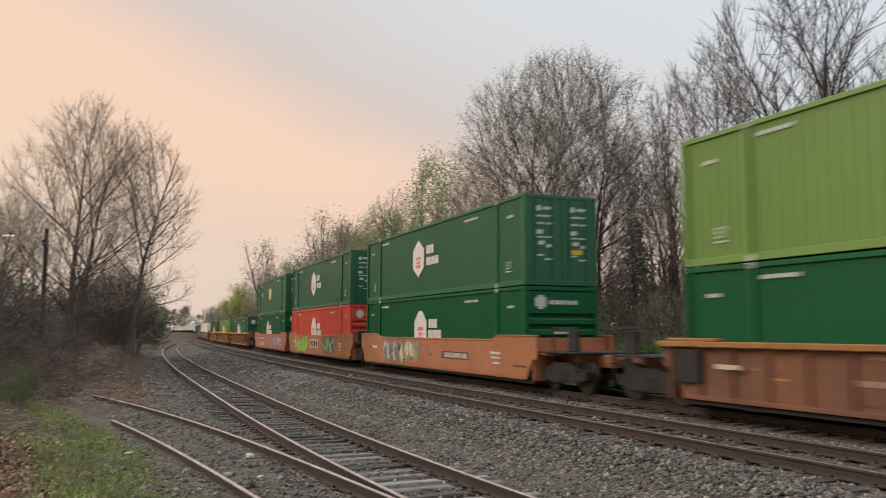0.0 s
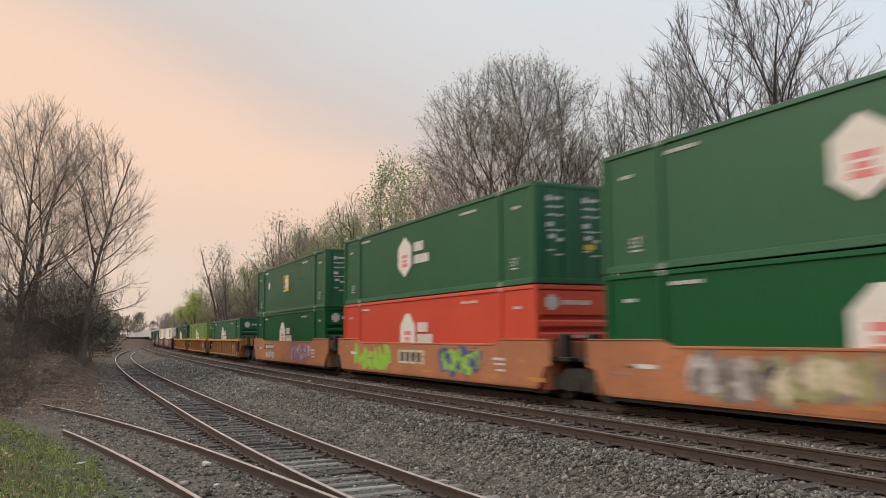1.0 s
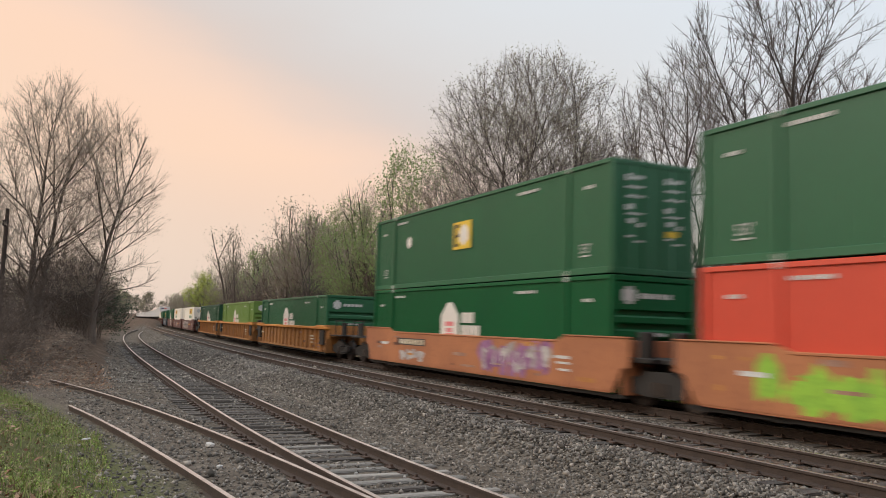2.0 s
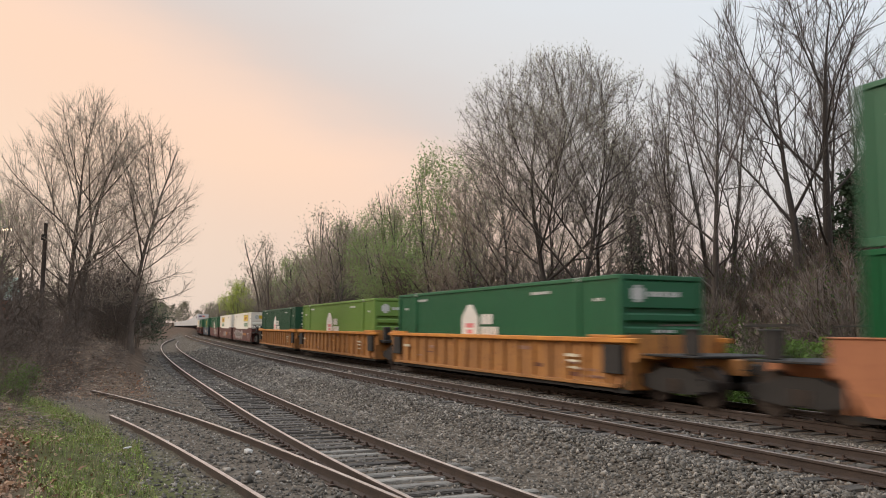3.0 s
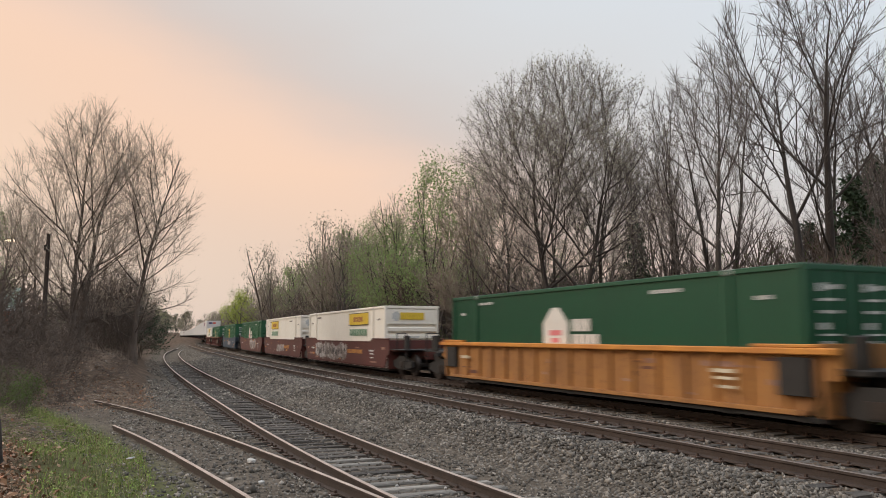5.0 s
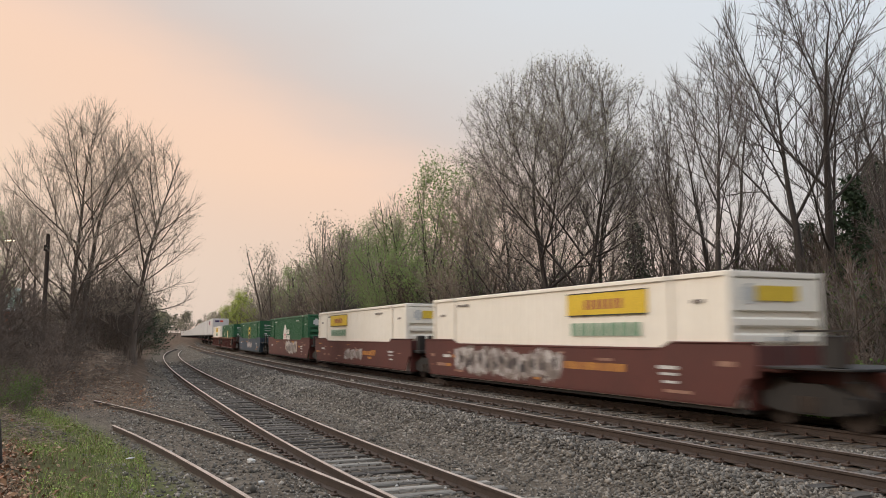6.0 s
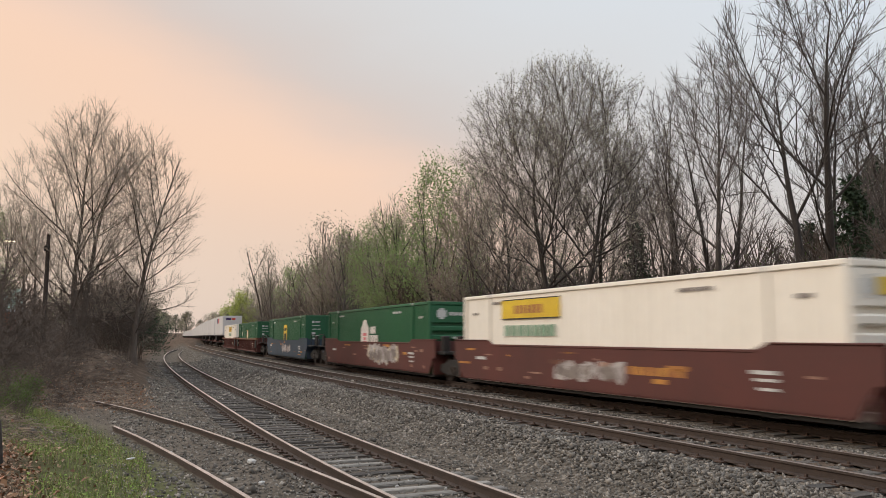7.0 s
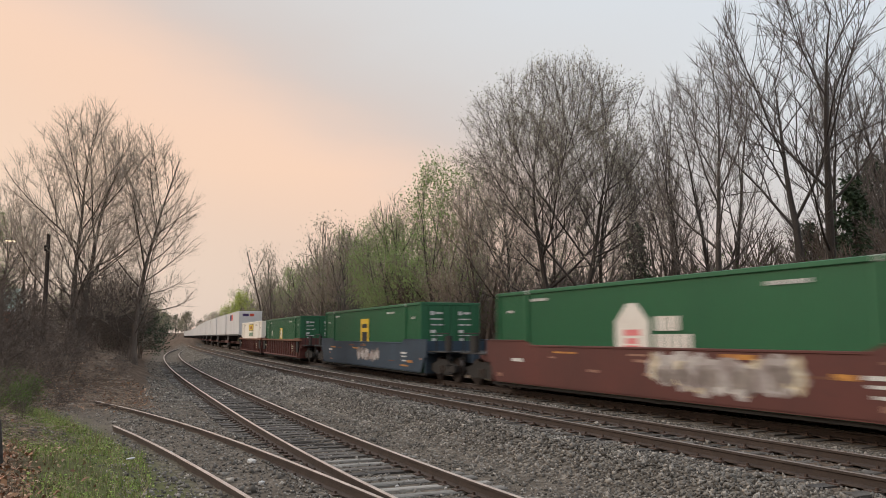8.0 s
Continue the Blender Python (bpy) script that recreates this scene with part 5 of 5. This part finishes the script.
    z = ground_height(np.array([(t[1], t[2]) for t in todo]))[0]
    for (key, x, y, tall, group, turn), zz in zip(todo, z):
        src = KINDS[key]
        k = tall / TALL[src.name.split(".")[0] if src.name not in TALL else src.name]
        c = src if key not in used else copy_thing(src, Matrix())
        used.add(key)
        c.matrix_basis = pose(x, y, float(zz), 0, 0, turn) @ Matrix.Diagonal((k, k, k, 1))
        c["group"] = group


HERO = (("h", 7.2, 48.0, 19.4), ("g", 18.9, 40.0, 21.5), ("a", 10.5, 52.0, 16.0), ("A", 22.0, 44.0, 17.0), ("d", 14.2, 49.0, 18.3), ("b", 18.5, 52.0, 20.0), ("d", 23.0, 47.0, 19.0), ("b", 26.0, 45.0, 20.0),
        ("e", 0.4, 70.0, 18.2), ("e", -5.4, 80.0, 15.0), ("e", -3.6, 76.0, 13.5), ("w", 2.9, 62.0, 15.5), ("c", -12.0, 105.0, 16.5), ("x", -14.5, 98.0, 17.5), ("x", -26.5, 122.0, 17.0), ("c", -11.0, 92.0, 15.0),
        ("f", -43.0, 170.0, 12.5), ("f", -45.0, 176.0, 10.5), ("y", -50.0, 200.0, 15.0),
        ("pine", 26.5, 50.0, 11.0), ("pine", 24.0, 52.0, 9.5), ("pine", 14.6, 60.0, 10.5), ("pine", 20.5, 39.5, 10.0), ("pine", 29.0, 53.0, 14.0))
LEFT = (("w", -20.5, 45.0, 15.0), ("v", -17.6, 46.0, 14.3), ("v", -25.5, 46.5, 9.5), ("e", -27.5, 48.0, 8.5),
        ("u", -23.2, 60.0, 5.2), ("u", -24.6, 64.0, 5.6), ("p", -22.6, 57.0, 5.0), ("u", -27.0, 70.0, 5.2), ("p", -26.0, 66.0, 6.2), ("p", -21.5, 53.0, 6.0), ("p", -20.0, 50.0, 6.5), ("p", -18.5, 46.5, 4.5),
        ("p", -19.0, 42.0, 4.5), ("q", -20.5, 38.0, 4.0), ("p", -17.5, 35.0, 3.2), ("q", -15.5, 32.0, 2.4), ("q", -17.5, 30.0, 2.8), ("p", -14.5, 29.0, 2.0), ("q", -22.5, 40.0, 5.0), ("p", -24.0, 44.0, 5.5),
        ("q", -16.0, 27.0, 2.6), ("q", -13.5, 24.5, 1.7), ("q", -18.5, 33.0, 4.2), ("p", -21.0, 34.0, 4.0), ("q", -12.0, 22.5, 1.3), ("q", -14.5, 26.0, 2.4), ("p", -17.0, 28.0, 3.6), ("q", -18.5, 31.0, 4.6), ("p", -20.0, 35.5, 5.4), ("q", -16.5, 33.0, 3.4), ("q", -19.5, 29.0, 4.5), ("p", -22.0, 37.5, 5.8), ("q", -24.0, 40.0, 6.0), ("p", -15.0, 31.0, 2.0), ("q", -25.5, 43.0, 6.5), ("q", -22.0, 49.0, 6.0), ("t", -24.5, 57.0, 6.5), ("t", -26.0, 63.0, 6.5), ("t", -22.8, 53.5, 5.5), ("r", -13.8, 26.5, 1.4), ("c", -30.0, 58.0, 11.0), ("x", -33.0, 75.0, 9.0), ("x", -36.0, 90.0, 9.0), ("x", -44.0, 115.0, 9.5), ("x", -52.0, 140.0, 10.0), ("p", -15.8, 36.0, 1.4), ("q", -13.9, 34.0, 1.0), ("q", -14.8, 37.0, 0.9), ("q", -16.2, 34.5, 1.2), ("p", -17.3, 37.2, 1.5), ("q", -15.4, 39.5, 1.0), ("q", -18.2, 39.0, 1.6), ("q", -14.2, 32.2, 0.8), ("q", -10.6, 20.6, 0.7), ("r", -11.4, 21.6, 0.9), ("q", -9.6, 18.0, 0.5), ("r", -12.6, 24.0, 1.1), ("q", -11.8, 25.0, 0.8), ("q", -12.9, 28.0, 1.0))
plant_all()


# ---------------- loose stones, grass, litter ----------------
def scatter(name, n, area, keep, size, flat, mat, label, seed, kind="stone"):
    rs = np.random.RandomState(seed)
    v0, v1, u0, u1 = area
    out = []
    uu, vv = rs.uniform(u0, u1, n * 2), v0 + (v1 - v0) * rs.uniform(0, 1, n * 2) ** 1.8
    ct, st = math.cos(0.4), math.sin(0.4)
    pts = np.stack([9.0 + ct * uu - st * vv, st * uu + ct * vv], 1)
    z, grass, earth, dark = ground_height(pts)
    ok = keep(pts, z, grass, earth, dark, rs)
    pts, z = pts[ok][:n], z[ok][:n]
    n = len(pts)
    sz = size * rs.lognormal(0, 0.3, n)
    heap = np.clip(0.55 + 0.55 * wave(pts[:, 0], pts[:, 1], 2.6, 1) + 0.35 * wave(pts[:, 0], pts[:, 1], 6.1, 2), 0.1, 1.4)
    if kind == "blade":
        sz = sz * (0.6 + heap)
    if kind == "stone":
        octa = np.array([(1, 0, 0), (0, 1, 0), (-1, 0, 0), (0, -1, 0), (0, 0, 1), (0, 0, -1)], float) * 0.6
        v = octa[None] * (1 + rs.uniform(-0.35, 0.35, (n, 6, 3))) + rs.uniform(-0.2, 0.2, (n, 6, 3))
        v = v * sz[:, None, None] * np.array((1, 0.85, flat))
        f = np.array([(0, 1, 4), (1, 2, 4), (2, 3, 4), (3, 0, 4), (1, 0, 5), (2, 1, 5), (3, 2, 5), (0, 3, 5)])
        lift = sz * 0.12
        tilt = 0.7
    elif kind in ("leaf", "weed"):
        v = np.array([(-0.5, 0, 0), (0, -0.28, 0.08), (0.5, 0, 0), (0, 0.28, 0.08)])[None] * sz[:, None, None] * np.ones((n, 1, 1))
        f = np.array([(0, 1, 2, 3)])
        lift = rs.uniform(0.0, 0.7, n) ** 2 * sz * 2.2 + 0.01 if kind == "leaf" else rs.uniform(0.0, 0.16, n) * heap + 0.01
        tilt = 0.6
    elif kind == "stick":
        w = 0.006 * rs.uniform(0.6, 1.6, n)
        v = np.zeros((n, 4, 3))
        v[:, 0, 1], v[:, 1, 1] = -w, w
        v[:, 0, 0] = v[:, 1, 0] = -sz / 2
        v[:, 2, 0], v[:, 2, 1], v[:, 2, 2] = sz * 0.5, 0, sz * 0.05
        v[:, 3, 2] = w * 1.7
        v[:, 3, 0] = -sz / 2
        f = np.array([(0, 1, 2), (1, 3, 2), (3, 0, 2)])
        lift = 0.02 + rs.uniform(0, 0.10, n)
        tilt = 0.22
    else:
        w = 0.003 + 0.002 * rs.uniform(0, 1, n)
        bend = rs.uniform(0.1, 0.9, n)
        v = np.zeros((n, 6, 3))
        v[:, 0, 0], v[:, 1, 0] = -w, w
        v[:, 2, 0], v[:, 2, 1], v[:, 2, 2] = w * 0.8, bend * sz * 0.3, sz * 0.6
        v[:, 3, 0], v[:, 3, 1], v[:, 3, 2] = -w * 0.8, bend * sz * 0.3, sz * 0.6
        v[:, 4, 1], v[:, 4, 2] = bend * sz * 0.8, sz
        v[:, 5, 0], v[:, 5, 1], v[:, 5, 2] = -w * 0.25, bend * sz * 0.8, sz
        f = None
        lift = np.full(n, -0.01)
        tilt = 0.15
    a = rs.uniform(0, 6.283, n)
    t1, t2 = rs.normal(0, tilt, n), rs.normal(0, tilt, n)
    x, y, zz = v[..., 0].copy(), v[..., 1].copy(), v[..., 2].copy()
    y, zz = y * np.cos(t1)[:, None] - zz * np.sin(t1)[:, None], y * np.sin(t1)[:, None] + zz * np.cos(t1)[:, None]
    x, zz = x * np.cos(t2)[:, None] + zz * np.sin(t2)[:, None], -x * np.sin(t2)[:, None] + zz * np.cos(t2)[:, None]
    x, y = x * np.cos(a)[:, None] - y * np.sin(a)[:, None], x * np.sin(a)[:, None] + y * np.cos(a)[:, None]
    k = v.shape[1]
    co = np.stack([x + pts[:, 0:1], y + pts[:, 1:2], zz + (z + lift)[:, None]], -1).reshape(-1, 3)
    if f is None:
        f = np.array([(0, 1, 2, 3), (3, 2, 4, 5)])
    faces = (f[None] + (np.arange(n) * k)[:, None, None]).reshape(-1, f.shape[1])
    made = quads(name, co, faces, mat) if f.shape[1] == 4 else quads(name, co, np.empty((0, 4), int), mat, None, False, faces)
    return tagged(made, label, name.replace("_", " "), kind="stuff")


def clear_of_rails(pts, gap):
    ok = np.ones(len(pts), bool)
    for tr, top in ((MAIN, 400), (TRAIN_LINE, 400), (SIDING, 140), (SPUR, 28)):
        l, s = lateral(tr, pts)
        ok &= ~((abs(abs(l) - GAUGE / 2) < gap) & (s < top))
    return ok


def on_ballast(pts, z, grass, earth, dark, rs):
    return (earth + dark * 0.75 < rs.uniform(0, 1, len(z))) & clear_of_rails(pts, 0.09)


def on_old_ballast(pts, z, grass, earth, dark, rs):
    a, sa = lateral(SIDING, pts)
    return (dark > 0.5) & clear_of_rails(pts, 0.09) & ((abs(a) > 1.35) | (rs.uniform(0, 1, len(z)) < 0.12))


scatter("ballast_stones", 62000, (4, 40, -8, 3.5), on_ballast, 0.052, 0.8, "stone", "loose crushed grey ballast stones", 2)
scatter("gravel", 26000, (4, 34, -14, -2), on_old_ballast, 0.026, 0.7, "stone", "fine dark gravel and chips between old rails", 3)
def tufted(p, g, rs, lo):
    """More where tufts stand, less between them."""
    t = np.clip(0.55 + 0.55 * wave(p[:, 0], p[:, 1], 2.6, 1) + 0.35 * wave(p[:, 0], p[:, 1], 6.1, 2), 0.08, 1)
    return g * t > rs.uniform(lo + 0.12, 1.15, len(g))


def on_brush_floor(p, z, g, e, d, rs):
    a, sa = lateral(SIDING, p)
    return (e > rs.uniform(0.2, 1, len(z))) & (a < -1.6) & (g < 0.75) & (p[:, 1] > 14)


scatter("grass", 70000, (11, 32, -16, -7.5), lambda p, z, g, e, d, rs: tufted(p, g, rs, 0.05), 0.085, 1, "grass", "tufts of green and yellowed grass", 4, "blade")
scatter("weeds", 80000, (11, 33, -17, -7.5), lambda p, z, g, e, d, rs: tufted(p, g, rs, 0.02), 0.034, 1, "weed", "low green leafy weeds on the bank", 9, "weed")
scatter("dead_leaves", 26000, (11, 42, -22, -6), lambda p, z, g, e, d, rs: e * (1 - 0.75 * g) > rs.uniform(0.2, 1, len(z)), 0.07, 1, "litter", "dry brown fallen leaves", 6, "leaf")
scatter("leaf_litter", 18000, (10, 19, -15, -9), lambda p, z, g, e, d, rs: e * (1 - 0.9 * g) > rs.uniform(0.2, 1, len(z)), 0.055, 1, "litter", "deep drift of pale brown fallen leaves", 16, "leaf")
scatter("dry_sticks", 16000, (14, 60, -26, -7), on_brush_floor, 0.55, 1, "stick", "fallen dry twigs and dead stalks on bare earth", 12, "stick")
scatter("rubble", 5000, (22, 60, -20, -7), on_brush_floor, 0.06, 0.8, "stone", "scattered grey stones on the earth mound", 14)
scatter("far_ballast_stones", 30000, (34, 80, -13, 3), on_ballast, 0.072, 0.8, "stone", "loose crushed grey ballast stones", 15)

# ---------------- pole, lamp, building, stump, scraps ----------------
def ground_z(x, y):
    return float(ground_height(np.array([[x, y]]))[0][0])


def tapered(bm, x, y, z0, z1, r0, r1, sides=10):
    bmesh.ops.create_cone(bm, cap_ends=True, segments=sides, radius1=r0, radius2=r1, depth=z1 - z0, matrix=Matrix.Translation((x, y, (z0 + z1) / 2)))
    return bm


def utility_pole(x, y, top):
    z = ground_z(x, y)
    p = tagged(empty("utility_pole", pose(x, y, z)), "weathered brown wooden utility pole among bare trees", "utility pole")
    part("shaft", tapered(bmesh.new(), 0, 0, -0.3, top - z, 0.13, 0.09), "pole", p)
    part("bolt_plate", boxes((-0.14, 0.14, -0.16, -0.10, top - z - 0.9, top - z - 0.6), bevel=0.01), "steel", p)


def street_lamp(x, y, top):
    z = ground_z(x, y)
    h = top - z
    p = tagged(empty("street_lamp", pose(x, y, z)), "lit street lamp with a warm glow beyond the trees", "street lamp")
    part("shaft", tapered(bmesh.new(), -1.6, 0, -0.3, h - 0.1, 0.09, 0.06), "steel", p)
    part("arm", boxes((-1.6, 0.1, -0.04, 0.04, h - 0.05, h + 0.03), bevel=0.01), "steel", p)
    part("hood", boxes((-0.35, 0.45, -0.18, 0.18, h + 0.0, h + 0.16), bevel=0.05), "grey_white", p)
    part("lens", boxes((-0.28, 0.40, -0.15, 0.15, h - 0.13, h - 0.002), bevel=0.05), "lamp_glow", p, "glowing lamp lens")


def shed(x, y, turn):
    """A low brick building with a pale green roof, mostly hidden by brush."""
    z = ground_z(x, y) - 0.2
    b = tagged(empty("building", pose(x, y, z, 0, 0, turn)), "low orange brick building with a pale green roof behind brush", "building")
    wall = part("wall", boxes((-9, 9, -5, 5, 0, 3.6)), "brick", b)
    for k in range(5):
        wd = part("window", boxes((-7.6 + k * 3.4, -6.2 + k * 3.4, -5.03, -4.9, 1.2, 2.5)), "ink", wall)
        part("frame", boxes((-7.7 + k * 3.4, -6.1 + k * 3.4, -5.06, -5.0, 1.08, 1.2), bevel=0.01), "grey_white", wd)
    part("roof", prism([(-5.6, 3.55), (5.6, 3.55), (0, 5.6)], -9.5, 9.5), "roof", b)
    part("fascia", boxes((-9.5, 9.5, -5.66, -5.55, 3.42, 3.66)), "grey_white", b)


def stump(x, y, h, r, seed):
    rnd = random.Random(seed)
    z = ground_z(x, y)
    bm = bmesh.new()
    tapered(bm, 0, 0, -0.15, h, r * 1.25, r * 0.9, 14)
    bmesh.ops.subdivide_edges(bm, edges=bm.edges[:], cuts=2, use_grid_fill=True)
    for v in bm.verts:
        k = 1 + 0.16 * math.sin(5 * math.atan2(v.co.y, v.co.x) + seed) + rnd.uniform(-0.05, 0.05)
        v.co.x *= k
        v.co.y *= k
        v.co.z += rnd.uniform(-0.06, 0.06) if v.co.z > h * 0.8 else 0
    ob = part("tree_stump", bm, "bark")
    ob.matrix_basis = pose(x, y, z)
    tagged(ob, "broken dark tree stump in dead leaves", "stump")


def lump(name, x, y, sx, sy, sz, mat, label, cat, seed, lift=0.0):
    rnd = random.Random(seed)
    bm = bmesh.new()
    bmesh.ops.create_icosphere(bm, subdivisions=1, radius=0.36)
    for v in bm.verts:
        v.co *= rnd.uniform(0.82, 1.14)
        v.co = Vector((v.co.x * sx, v.co.y * sy, v.co.z * sz))
    ob = part(name, bm, mat)
    ob.matrix_basis = pose(x, y, ground_z(x, y) + sz * 0.3 + lift, 0, 0, rnd.uniform(0, 180))
    tagged(ob, label, cat)


utility_pole(-20.6, 41.5, 7.0)
street_lamp(-33.5, 61.5, 9.1)
shed(-46.5, 68.0, 24)
stump(-6.5, 11.6, 0.55, 0.2, 3)
lump("stone", -3.35, 14.35, 0.34, 0.2, 0.16, "pale_stone", "pale broken stone beside the siding rail", "stone", 1)
lump("stone", -2.72, 12.35, 0.22, 0.15, 0.13, "pale_stone", "pale broken stone beside the siding rail", "stone", 2)
lump("stone", -5.2, 15.6, 0.2, 0.14, 0.10, "pale_stone", "pale broken stone between the old tracks", "stone", 5)
lump("flat_scrap", -5.05, 13.25, 0.42, 0.14, 0.05, "pale_stone", "pale flat scrap beside the spur rail", "scrap", 7, 0.2)
lump("stone", -0.7, 12.7, 0.10, 0.08, 0.08, "pale_stone", "small white stone on the ballast", "stone", 8)
lump("stone", -0.55, 13.1, 0.09, 0.07, 0.07, "pale_stone", "small white stone on the ballast", "stone", 9)
lump("stone", 0.05, 12.5, 0.09, 0.07, 0.07, "pale_stone", "small white stone on the ballast", "stone", 10)
lump("wood_scrap", -0.25, 12.0, 0.5, 0.12, 0.06, "tie", "dark scrap of wood on the ballast", "scrap", 11)

motions()
